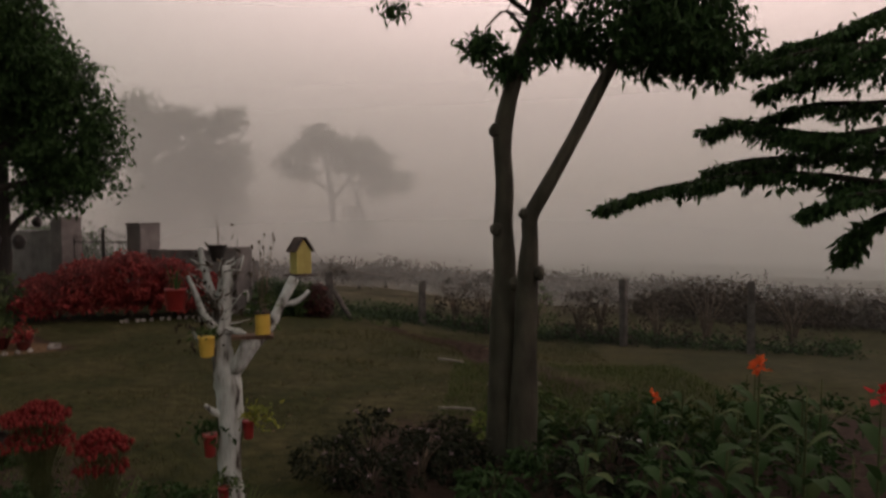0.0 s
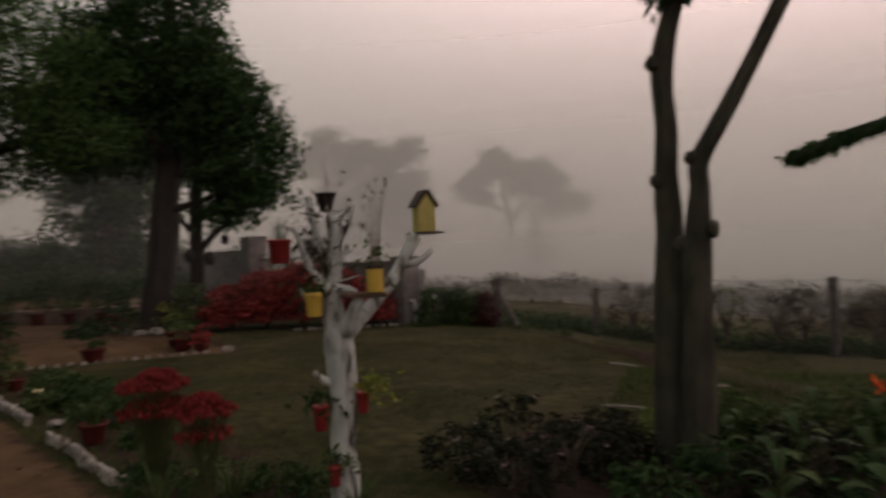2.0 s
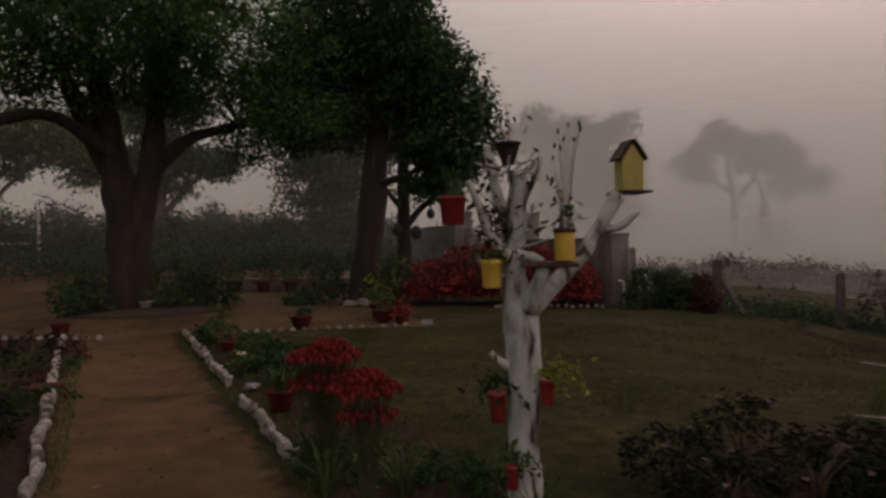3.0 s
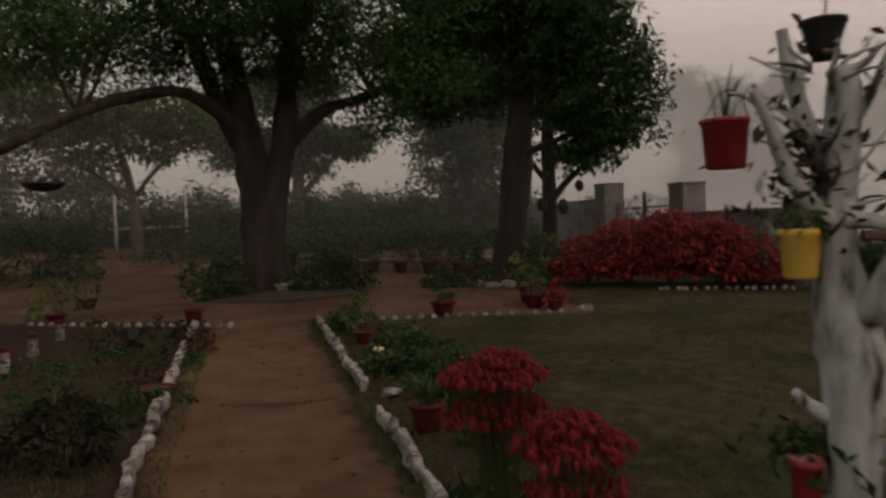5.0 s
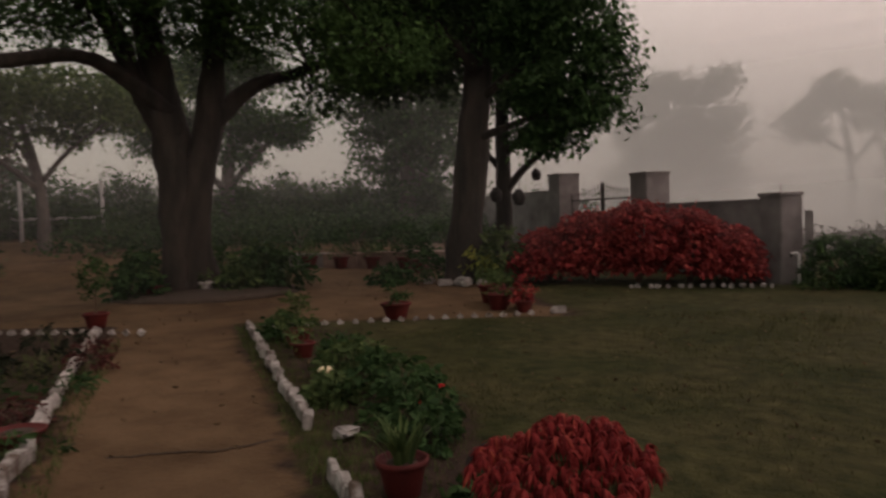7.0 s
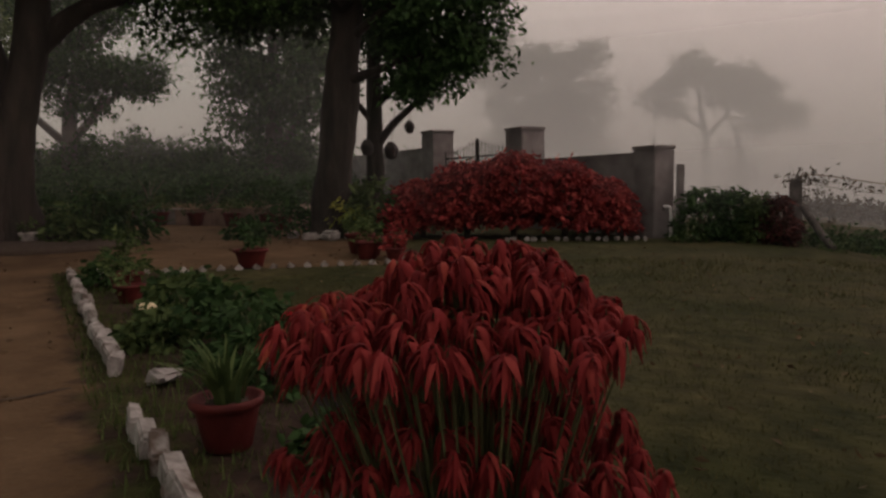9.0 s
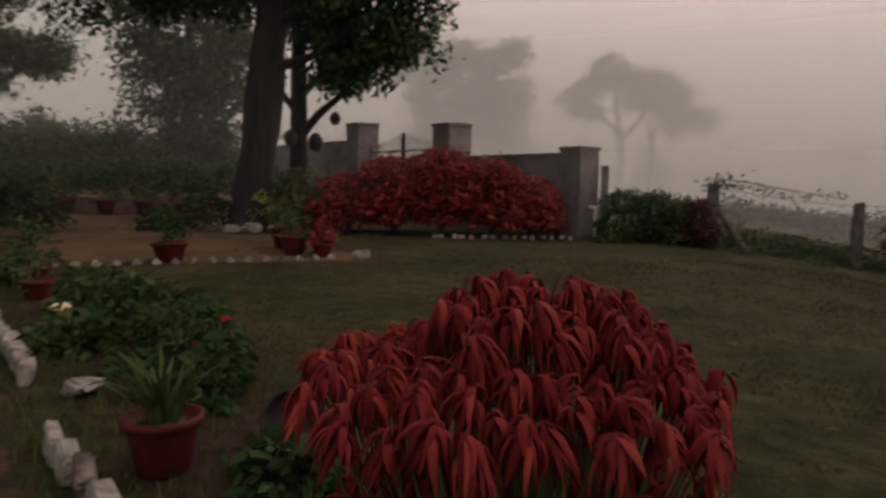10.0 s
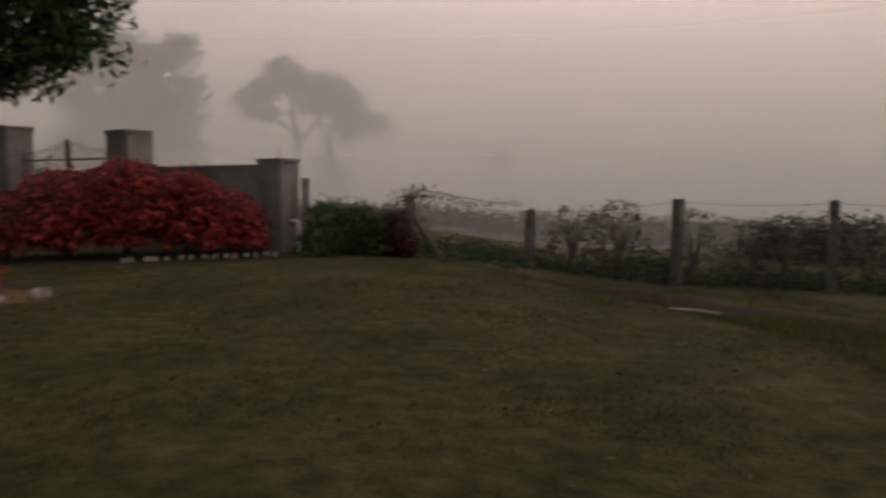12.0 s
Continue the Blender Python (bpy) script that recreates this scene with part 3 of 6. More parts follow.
gate = thing("iron_gate", along_wall(5.65), "black iron double gate with spear finials between piers", "gate")
turn = Matrix.Rotation(WALL_TURN, 4, "Z")
for side in (-1, 1):
    for z in (0.2, 0.95, 1.62):
        part("rail", box((1.5, 0.035, 0.035), 0.004, turn @ Vector((side * 0.77, 0, z)), WALL_TURN), M_IRON, gate)
    for k in range(11):
        x = side * (0.06 + k * 0.142)
        top = 1.72 + 0.22 * (1 - k / 10) ** 2
        stile = k in (0, 10)
        bar = part("bar", box((0.045 if stile else 0.018, 0.03 if stile else 0.018, top - 0.08), 0.003, turn @ Vector((x, 0, top / 2 + 0.05)), WALL_TURN), M_IRON, gate)
        part("finial", lathe([(0.004, 0), (0.025, 0.03), (0.012, 0.07), (0.002, 0.13)], 8), M_IRON, bar, at=turn @ Vector((x, 0, top)))
part("lock_post", tube([(0, 0, 0), (0, 0, 2.05)], [0.03, 0.025], 8, 2), M_IRON, gate)

standpipe = thing("standpipe", (-4.92, 16.9, float(gz(-4.92, 16.9))), "pale water standpipe with a bent top by the wall", "pipe")
part("pipe", tube([(0, 0, -0.1), (0, 0, 0.45), (-0.02, 0, 0.56), (-0.12, 0, 0.57)], [0.025, 0.025, 0.025, 0.022], 8, 5), M_PIPE, standpipe)
part("tap", lathe([(0.012, 0), (0.02, 0.02), (0.02, 0.05), (0.01, 0.07)], 10), M_IRON, standpipe, at=(-0.12, 0, 0.5))
slab = thing("concrete_post", (-4.86, 17.35, float(gz(-4.86, 17.35))), "pale upright concrete post at the wall's end", "post")
part("post", box((0.12, 0.14, 1.35), 0.01, (0, 0, 0.62), 0.3, 0.008), M_CEMENT, slab)

# ---- trees ----
tree("rain_tree", (-13.9, 10.95, 0.1),
     [([(-14.0, 10.85, -0.1), (-14.02, 10.83, 0.5), (-14.0, 10.85, 1.6), (-14.06, 10.8, 2.6), (-14.14, 10.7, 3.7), (-14.2, 10.5, 5.0), (-14.2, 10.2, 7.2)], [0.62, 0.42, 0.33, 0.34, 0.3, 0.22, 0.12]),
      ([(-13.8, 11.05, -0.1), (-13.82, 11.02, 0.6), (-13.84, 11.0, 1.6), (-13.72, 11.14, 2.6), (-13.56, 11.3, 3.6), (-13.5, 11.4, 5.0), (-13.55, 11.3, 7.4)], [0.5, 0.38, 0.32, 0.3, 0.25, 0.18, 0.1]),
      ([(-13.7, 11.15, 2.9), (-13.45, 11.5, 3.5), (-13.1, 12.0, 4.0), (-12.4, 12.75, 4.3), (-11.0, 13.0, 4.6)], [0.2, 0.18, 0.14, 0.1, 0.05]),
      ([(-14.05, 10.8, 3.0), (-14.3, 10.3, 4.0), (-14.4, 9.9, 5.0), (-14.3, 9.0, 6.2)], [0.26, 0.2, 0.17, 0.1]),
      ([(-14.0, 10.7, 3.5), (-13.8, 9.3, 4.2), (-13.0, 7.8, 3.85), (-12.2, 6.7, 3.4), (-11.05, 5.28, 2.65)], [0.16, 0.12, 0.1, 0.085, 0.07]),
      ([(-13.5, 11.4, 4.4), (-12.6, 11.2, 5.6), (-11.2, 10.8, 6.4)], [0.18, 0.12, 0.06])],
     [((-14.2, 8.8, 6.0), (3.4, 2.8, 1.5)), ((-15.5, 6.0, 5.6), (2.6, 2.6, 1.4)), ((-12.0, 12.4, 5.8), (2.4, 2.6, 1.4)), ((-13.5, 11.0, 7.4), (3.6, 3.6, 1.6)), ((-11.2, 13.2, 4.7), (1.3, 1.5, 0.8)),
      ((-11.5, 9.2, 6.3), (2.6, 2.4, 1.2)), ((-13.2, 6.2, 4.9), (1.8, 1.8, 0.9)), ((-12.6, 12.9, 3.9), (0.6, 0.7, 0.5)), ((-13.4, 11.4, 5.4), (1.6, 1.9, 0.8)), ((-14.3, 9.7, 5.1), (1.4, 1.6, 0.7)), ((-12.6, 11.6, 4.9), (1.0, 1.2, 0.5)), ((-13.3, 11.75, 4.75), (0.8, 0.9, 0.45)), ((-10.9, 12.9, 4.2), (1.1, 1.1, 0.55))],
     1220, 50, 0.22, 0.125, M_BARK, M_LEAF_RAIN, "broad dark tree with a forked thick trunk and spreading crown", twigs=150, shell=0.25, rough=0.2)

tree("neem_tree", (-10.45, 14.75, 0.08),
     [([(-10.62, 14.85, -0.1), (-10.58, 14.9, 0.4), (-10.5, 14.95, 1.3), (-10.38, 15.05, 2.9), (-10.25, 15.15, 4.6), (-10.1, 15.2, 9.0)], [0.5, 0.38, 0.33, 0.31, 0.27, 0.14]),
      ([(-10.1, 15.0, 4.6), (-9.4, 15.2, 5.6), (-8.6, 15.2, 6.2)], [0.16, 0.11, 0.05]),
      ([(-10.1, 14.9, 4.2), (-11.0, 14.4, 5.4), (-11.6, 14.0, 6.2)], [0.16, 0.11, 0.05]),
      ([(-10.35, 15.05, 2.9), (-9.5, 15.1, 3.1), (-8.7, 15.2, 3.3), (-7.9, 15.3, 3.3)], [0.1, 0.07, 0.05, 0.025]),
      ([(-10.3, 15.1, 3.6), (-9.4, 15.1, 4.1), (-8.5, 15.2, 4.4)], [0.1, 0.07, 0.03])],
     [((-10.2, 15.1, 7.4), (1.45, 1.5, 2.2)), ((-9.55, 15.2, 6.1), (1.05, 1.1, 1.3)), ((-11.3, 14.5, 6.2), (1.4, 1.4, 1.5)), ((-9.5, 15.5, 5.0), (0.8, 0.9, 0.7)), ((-11.1, 14.7, 4.6), (0.8, 0.9, 0.8)), ((-12.3, 14.0, 5.2), (1.0, 1.2, 0.9)), ((-11.7, 14.2, 4.3), (0.9, 0.9, 0.6)),
      ((-8.5, 15.1, 3.7), (0.8, 0.9, 0.55)), ((-7.8, 15.3, 3.2), (0.55, 0.65, 0.38)), ((-8.1, 15.25, 4.5), (0.75, 0.8, 0.5)), ((-7.6, 15.4, 3.95), (0.5, 0.6, 0.45)), ((-8.8, 15.0, 2.75), (0.5, 0.5, 0.22)), ((-8.6, 15.1, 5.5), (0.95, 1.0, 0.75)), ((-9.1, 15.1, 4.8), (0.9, 0.9, 0.7)), ((-8.0, 15.2, 2.75), (0.32, 0.4, 0.16)), ((-7.9, 15.3, 5.1), (0.4, 0.5, 0.3))],
     1260, 34, 0.17, 0.15, M_BARK, M_LEAF_DARK, "tall dark tree with a straight leaning trunk beside the hedge", twigs=70, shell=0.3)

tree("mango_tree", (-11.64, 17.85, 0.12),
     [([(-11.64, 17.85, -0.1), (-11.64, 17.88, 1.2), (-11.62, 17.9, 2.6), (-11.58, 17.9, 4.2), (-11.3, 17.9, 6.0)], [0.26, 0.2, 0.18, 0.14, 0.06]),
      ([(-11.6, 17.9, 1.9), (-11.2, 18.0, 2.4), (-10.6, 17.95, 2.8), (-9.9, 17.7, 3.3)], [0.1, 0.09, 0.06, 0.03]),
      ([(-11.6, 17.9, 2.8), (-10.9, 17.9, 3.4), (-10.2, 17.7, 4.2)], [0.1, 0.07, 0.03]),
      ([(-11.6, 17.9, 2.4), (-12.1, 17.7, 3.1), (-12.4, 17.6, 3.8)], [0.09, 0.06, 0.03])],
     [((-10.9, 17.8, 4.2), (0.9, 1.0, 0.5)), ((-11.2, 17.7, 5.4), (1.3, 1.2, 0.9)), ((-10.6, 17.8, 3.2), (0.6, 0.7, 0.3)), ((-11.4, 17.8, 6.6), (1.2, 1.2, 0.9)), ((-10.1, 17.8, 3.7), (0.5, 0.6, 0.3))],
     400, 28, 0.15, 0.17, M_BARK, M_LEAF_DARK, "smaller dark leafy tree behind the large trunk, hung with pots", twigs=110, droop=0.5, shell=0.3)

# pots that hang in the smaller tree
for x, y, z, s in ((-11.57, 17.5, 1.88, 1.0), (-11.1, 17.75, 1.8, 1.1), (-10.74, 17.95, 2.31, 0.8)):
    pot = thing("hanging_pot", (x, y, z), "dark clay nesting pot hung on a cord from the tree", "pot", "pots hung in the tree")
    part("pot", lathe([(0.02, -0.17 * s), (0.1 * s, -0.14 * s), (0.15 * s, 0), (0.13 * s, 0.1 * s), (0.07 * s, 0.15 * s), (0.08 * s, 0.18 * s), (0.06 * s, 0.17 * s)], 14), M_BLACK, pot)
    part("cord", tube([(0, 0, 0.16 * s), (0.02, 0.1, 0.7), (0.05, 0.2, 1.2)], [0.008, 0.008, 0.008], 5, 3), M_WIRE, pot)
bowl = thing("hanging_bowl", (-10.85, 5.73, 2.18), "dark shallow water bowl hung from the limb", "bowl")
part("bowl", lathe([(0.03, -0.07), (0.16, -0.05), (0.25, 0.02), (0.27, 0.05), (0.25, 0.05), (0.15, -0.03)], 18), M_BLACK, bowl)
for k in range(3):
    w = 2.1 * k
    part("cord", tube([(0.25 * math.cos(w), 0.25 * math.sin(w), 0.04), (-0.1, 0.08, 0.75)], [0.005, 0.005], 4, 2), M_WIRE, bowl)

tree("twin_trunk_tree", (0.95, 6.6, -0.08),
     [([(0.88, 6.65, -0.3), (0.88, 6.66, 0.5), (0.9, 6.67, 1.2), (0.91, 6.67, 1.73), (0.9, 6.67, 2.16), (0.92, 6.66, 2.53), (0.90, 6.67, 3.0), (0.99, 6.66, 3.43), (1.12, 6.66, 3.85), (1.26, 6.65, 4.26), (1.34, 6.64, 4.7), (1.5, 6.7, 6.2)], [0.17, 0.145, 0.13, 0.11, 0.095, 0.085, 0.09, 0.08, 0.075, 0.07, 0.065, 0.03]),
      ([(1.03, 6.5, -0.3), (1.07, 6.48, 0.5), (1.09, 6.48, 1.11), (1.12, 6.47, 1.74), (1.14, 6.47, 2.05), (1.15, 6.47, 2.25), (1.33, 6.46, 2.57), (1.55, 6.44, 2.97), (1.76, 6.42, 3.37), (1.95, 6.39, 3.72), (2.09, 6.37, 4.06), (2.25, 6.34, 4.5)], [0.15, 0.13, 0.11, 0.1, 0.075, 0.075, 0.068, 0.062, 0.06, 0.055, 0.05, 0.03]),
      ([(1.15, 6.66, 3.9), (0.95, 6.6, 4.15), (0.75, 6.6, 4.0)], [0.025, 0.016, 0.008]),
      ([(1.9, 6.38, 3.9), (2.3, 6.4, 4.15), (2.75, 6.3, 3.9)], [0.035, 0.025, 0.012]),
      ([(1.2, 6.66, 4.1), (0.5, 6.6, 4.6), (-0.1, 6.56, 4.4)], [0.03, 0.02, 0.008])],
     [((2.2, 6.4, 3.88), (0.65, 0.6, 0.36)), ((2.75, 6.3, 3.62), (0.3, 0.3, 0.2)), ((1.5, 6.55, 3.9), (0.36, 0.45, 0.26)), ((2.65, 6.3, 3.7), (0.42, 0.4, 0.28)), ((0.98, 6.6, 3.68), (0.14, 0.2, 0.12)), ((0.74, 6.6, 3.87), (0.13, 0.15, 0.12)), ((-0.1, 6.55, 4.22), (0.14, 0.18, 0.09)), ((1.7, 6.6, 4.9), (1.5, 1.3, 0.6)), ((2.45, 6.35, 4.1), (0.55, 0.5, 0.3))],
     600, 32, 0.085, 0.1, M_BARK_TWIN, M_LEAF_DARK, "slender garden tree with two knotted trunks", twigs=80, droop=0.85, aspect=0.34, seg=12, rough=0.05, shell=0.1)
twin = bpy.data.objects["twin_trunk_tree"]
for x, y, z, s in ((0.83, 6.6, 3.05, 0.8), (0.83, 6.6, 2.12, 0.8), (1.08, 6.43, 2.27, 0.7), (1.21, 6.42, 1.72, 0.9), (1.0, 6.5, 1.62, 0.9)):
    bm = bmesh.new()
    bmesh.ops.create_icosphere(bm, subdivisions=2, radius=0.07 * s)
    for v in bm.verts:
        v.co += Vector(noise.noise_vector(v.co * 20 + Vector((x * 9, 0, z)))) * 0.018
        v.co.z *= 1.15
    part("knot", bm, M_BARK_TWIN, twin, at=Vector((x, y, z)) - twin.location)

# the tree whose flat boughs reach in from the east
BOUGHS = [((4.9, 6.3, 2.5), (4.28, 6.41, 2.5), (3.81, 6.65, 2.59), (3.27, 6.86, 2.63), (2.84, 7.0, 2.57), (2.37, 7.12, 2.49), (1.93, 7.21, 2.34)),
          ((4.9, 6.1, 3.0), (4.18, 6.24, 2.95), (3.85, 6.41, 2.93), (3.51, 6.55, 2.99), (3.16, 6.69, 3.1), (2.89, 6.78, 3.05)),
          ((4.9, 6.4, 4.2), (4.36, 6.6, 4.06), (4.01, 6.77, 3.91), (3.66, 6.93, 3.84), (3.35, 7.03, 3.75)),
          ((4.9, 5.7, 2.5), (4.1, 6.06, 2.22), (3.96, 6.13, 2.1), (3.83, 6.19, 1.92)),
          ((4.9, 6.4, 2.8), (4.42, 6.68, 2.79), (3.71, 7.02, 2.79), (3.23, 7.2, 2.76), (2.92, 7.29, 2.6)),
          ((4.9, 5.9, 3.6), (4.13, 6.15, 3.52), (3.68, 6.38, 3.5), (3.3, 6.51, 3.38)),
          ((4.9, 5.6, 2.45), (4.0, 5.89, 2.4), (3.76, 6.01, 2.37), (3.5, 6.12, 2.27)),
          ((4.9, 6.3, 3.3), (4.3, 6.5, 3.22), (3.8, 6.7, 3.25), (3.4, 6.85, 3.15)),
          ((4.9, 6.2, 3.85), (4.2, 6.3, 3.72), (3.7, 6.5, 3.7), (3.2, 6.6, 3.6))]
flat = thing("flat_boughed_tree", (5.0, 6.2, float(gz(5.0, 6.2))), "dark tree with flat feathery boughs against the sky", "tree")
fb = np.array(flat.location)
part("trunk", tube(np.array([(5.0, 6.2, -0.4), (4.95, 6.15, 1.5), (4.9, 6.1, 3.0), (4.9, 6.2, 5.0)]) - fb, [0.18, 0.15, 0.12, 0.05], 12, 5, 0.1), M_BARK, flat)
for bough in BOUGHS:
    line = spline(bough, 9)
    limb = part("bough", tube(np.array(bough) - fb, [0.045, 0.03, 0.02, 0.006], 7, 5), M_BARK, flat)
    c, ways = [], []
    for i, p in enumerate(line[3:]):
        t = i / (len(line) - 4)
        fwd = line[min(i + 4, len(line) - 1)] - line[i + 2]
        fwd = fwd / (np.linalg.norm(fwd) + 1e-9)
        for s in (-1, 1):
            if RNG.uniform() < 0.3:
                continue
            reach = (0.42 * (1 - t) ** 0.5 + 0.10) * RNG.uniform(0.6, 1.15)
            out = np.array((-fwd[1], fwd[0], 0)) * s * 0.8 + fwd * 0.65 + np.array((0, 0, RNG.uniform(-0.25, 0.05)))
            for k in range(11):
                q = p + out * reach * k / 10 - np.array((0, 0, 0.10 * reach * (k / 10) ** 2))
                for j in range(3):
                    c.append(q + RNG.normal(size=3) * (0.025, 0.025, 0.012))
                    ways.append(out * 0.4 + RNG.normal(size=3) * 0.45 + np.array((0, 0, -0.75)))
    part("leaf_spray", leaf_mesh("leaf_spray", np.array(c) - fb, 0.095, M_LEAF_DARK, droop=0.1, aspect=0.36, ways=ways), None, limb)

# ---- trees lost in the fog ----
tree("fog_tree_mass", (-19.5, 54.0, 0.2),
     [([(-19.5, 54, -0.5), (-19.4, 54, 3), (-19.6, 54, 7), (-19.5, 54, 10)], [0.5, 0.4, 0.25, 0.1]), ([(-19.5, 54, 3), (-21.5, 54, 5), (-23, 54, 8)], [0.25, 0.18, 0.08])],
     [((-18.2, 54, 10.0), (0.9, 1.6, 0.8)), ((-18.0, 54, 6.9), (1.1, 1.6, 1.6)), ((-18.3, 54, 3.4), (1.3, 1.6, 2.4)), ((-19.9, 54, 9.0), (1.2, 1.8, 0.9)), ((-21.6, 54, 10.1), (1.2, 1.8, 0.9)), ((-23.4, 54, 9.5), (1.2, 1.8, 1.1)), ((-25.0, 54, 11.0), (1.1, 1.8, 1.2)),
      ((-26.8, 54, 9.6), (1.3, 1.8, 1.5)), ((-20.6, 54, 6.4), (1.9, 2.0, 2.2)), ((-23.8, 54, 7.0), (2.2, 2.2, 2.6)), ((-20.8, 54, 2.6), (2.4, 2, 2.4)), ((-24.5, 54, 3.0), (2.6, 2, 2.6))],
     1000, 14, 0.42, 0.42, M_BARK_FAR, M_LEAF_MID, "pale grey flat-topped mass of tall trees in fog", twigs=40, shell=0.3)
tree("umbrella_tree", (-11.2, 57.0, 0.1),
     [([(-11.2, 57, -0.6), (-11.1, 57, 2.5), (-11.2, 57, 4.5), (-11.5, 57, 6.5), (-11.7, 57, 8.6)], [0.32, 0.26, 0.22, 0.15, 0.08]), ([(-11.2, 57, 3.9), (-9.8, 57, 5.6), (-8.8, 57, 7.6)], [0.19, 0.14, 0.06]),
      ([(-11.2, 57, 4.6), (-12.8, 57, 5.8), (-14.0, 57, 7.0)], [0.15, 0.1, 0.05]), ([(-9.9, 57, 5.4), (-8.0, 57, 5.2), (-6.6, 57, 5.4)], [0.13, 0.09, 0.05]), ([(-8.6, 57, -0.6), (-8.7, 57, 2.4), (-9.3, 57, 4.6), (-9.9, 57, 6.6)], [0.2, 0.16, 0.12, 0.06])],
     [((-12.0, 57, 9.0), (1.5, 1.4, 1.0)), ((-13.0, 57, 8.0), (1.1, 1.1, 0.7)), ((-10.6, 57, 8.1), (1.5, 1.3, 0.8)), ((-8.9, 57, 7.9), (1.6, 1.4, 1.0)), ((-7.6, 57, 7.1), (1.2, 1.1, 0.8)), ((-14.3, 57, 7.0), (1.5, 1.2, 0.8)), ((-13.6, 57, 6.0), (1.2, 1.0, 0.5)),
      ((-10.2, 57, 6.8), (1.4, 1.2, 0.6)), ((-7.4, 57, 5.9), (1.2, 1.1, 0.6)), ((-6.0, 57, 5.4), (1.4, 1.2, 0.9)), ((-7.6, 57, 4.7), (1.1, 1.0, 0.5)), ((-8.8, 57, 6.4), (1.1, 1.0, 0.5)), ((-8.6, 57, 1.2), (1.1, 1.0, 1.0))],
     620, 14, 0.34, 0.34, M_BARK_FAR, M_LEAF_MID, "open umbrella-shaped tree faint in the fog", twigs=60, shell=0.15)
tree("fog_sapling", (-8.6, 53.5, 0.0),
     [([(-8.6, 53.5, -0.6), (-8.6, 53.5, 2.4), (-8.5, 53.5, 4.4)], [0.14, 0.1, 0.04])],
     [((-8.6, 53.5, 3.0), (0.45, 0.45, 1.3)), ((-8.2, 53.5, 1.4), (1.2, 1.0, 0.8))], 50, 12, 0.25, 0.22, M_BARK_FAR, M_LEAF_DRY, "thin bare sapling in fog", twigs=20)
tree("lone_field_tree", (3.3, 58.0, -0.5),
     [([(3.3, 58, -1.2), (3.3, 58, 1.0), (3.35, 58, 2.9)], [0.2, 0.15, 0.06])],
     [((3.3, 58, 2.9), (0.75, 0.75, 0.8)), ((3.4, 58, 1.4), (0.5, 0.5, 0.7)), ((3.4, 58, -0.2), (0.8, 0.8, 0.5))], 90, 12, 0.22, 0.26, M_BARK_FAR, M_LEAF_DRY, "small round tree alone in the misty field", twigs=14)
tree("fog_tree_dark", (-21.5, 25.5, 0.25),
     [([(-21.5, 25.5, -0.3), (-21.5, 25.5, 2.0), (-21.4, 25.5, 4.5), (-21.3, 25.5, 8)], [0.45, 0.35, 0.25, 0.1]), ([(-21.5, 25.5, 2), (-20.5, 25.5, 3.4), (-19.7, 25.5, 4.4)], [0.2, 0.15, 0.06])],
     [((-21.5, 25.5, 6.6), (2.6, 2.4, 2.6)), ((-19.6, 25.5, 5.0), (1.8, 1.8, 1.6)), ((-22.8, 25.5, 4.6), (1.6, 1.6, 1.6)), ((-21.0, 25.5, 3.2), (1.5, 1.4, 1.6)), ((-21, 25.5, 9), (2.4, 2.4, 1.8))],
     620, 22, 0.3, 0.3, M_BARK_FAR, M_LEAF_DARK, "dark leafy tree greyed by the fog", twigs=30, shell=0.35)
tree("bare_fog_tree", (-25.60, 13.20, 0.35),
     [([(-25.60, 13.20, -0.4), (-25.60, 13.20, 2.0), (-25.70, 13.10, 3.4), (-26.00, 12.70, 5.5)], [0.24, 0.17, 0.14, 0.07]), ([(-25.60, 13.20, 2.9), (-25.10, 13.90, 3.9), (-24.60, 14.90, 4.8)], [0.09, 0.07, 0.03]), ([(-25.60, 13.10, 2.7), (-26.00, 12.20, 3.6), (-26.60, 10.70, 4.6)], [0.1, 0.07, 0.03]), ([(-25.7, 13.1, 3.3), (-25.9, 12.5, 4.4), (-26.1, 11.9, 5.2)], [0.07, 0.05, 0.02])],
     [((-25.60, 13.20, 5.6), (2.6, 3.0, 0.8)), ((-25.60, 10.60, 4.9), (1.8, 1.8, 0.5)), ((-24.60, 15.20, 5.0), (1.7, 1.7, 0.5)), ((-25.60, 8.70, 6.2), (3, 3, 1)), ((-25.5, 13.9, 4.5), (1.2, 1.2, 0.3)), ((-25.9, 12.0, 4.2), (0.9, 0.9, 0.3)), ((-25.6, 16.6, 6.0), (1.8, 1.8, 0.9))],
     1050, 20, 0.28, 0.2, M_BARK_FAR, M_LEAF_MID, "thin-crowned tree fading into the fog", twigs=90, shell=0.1)
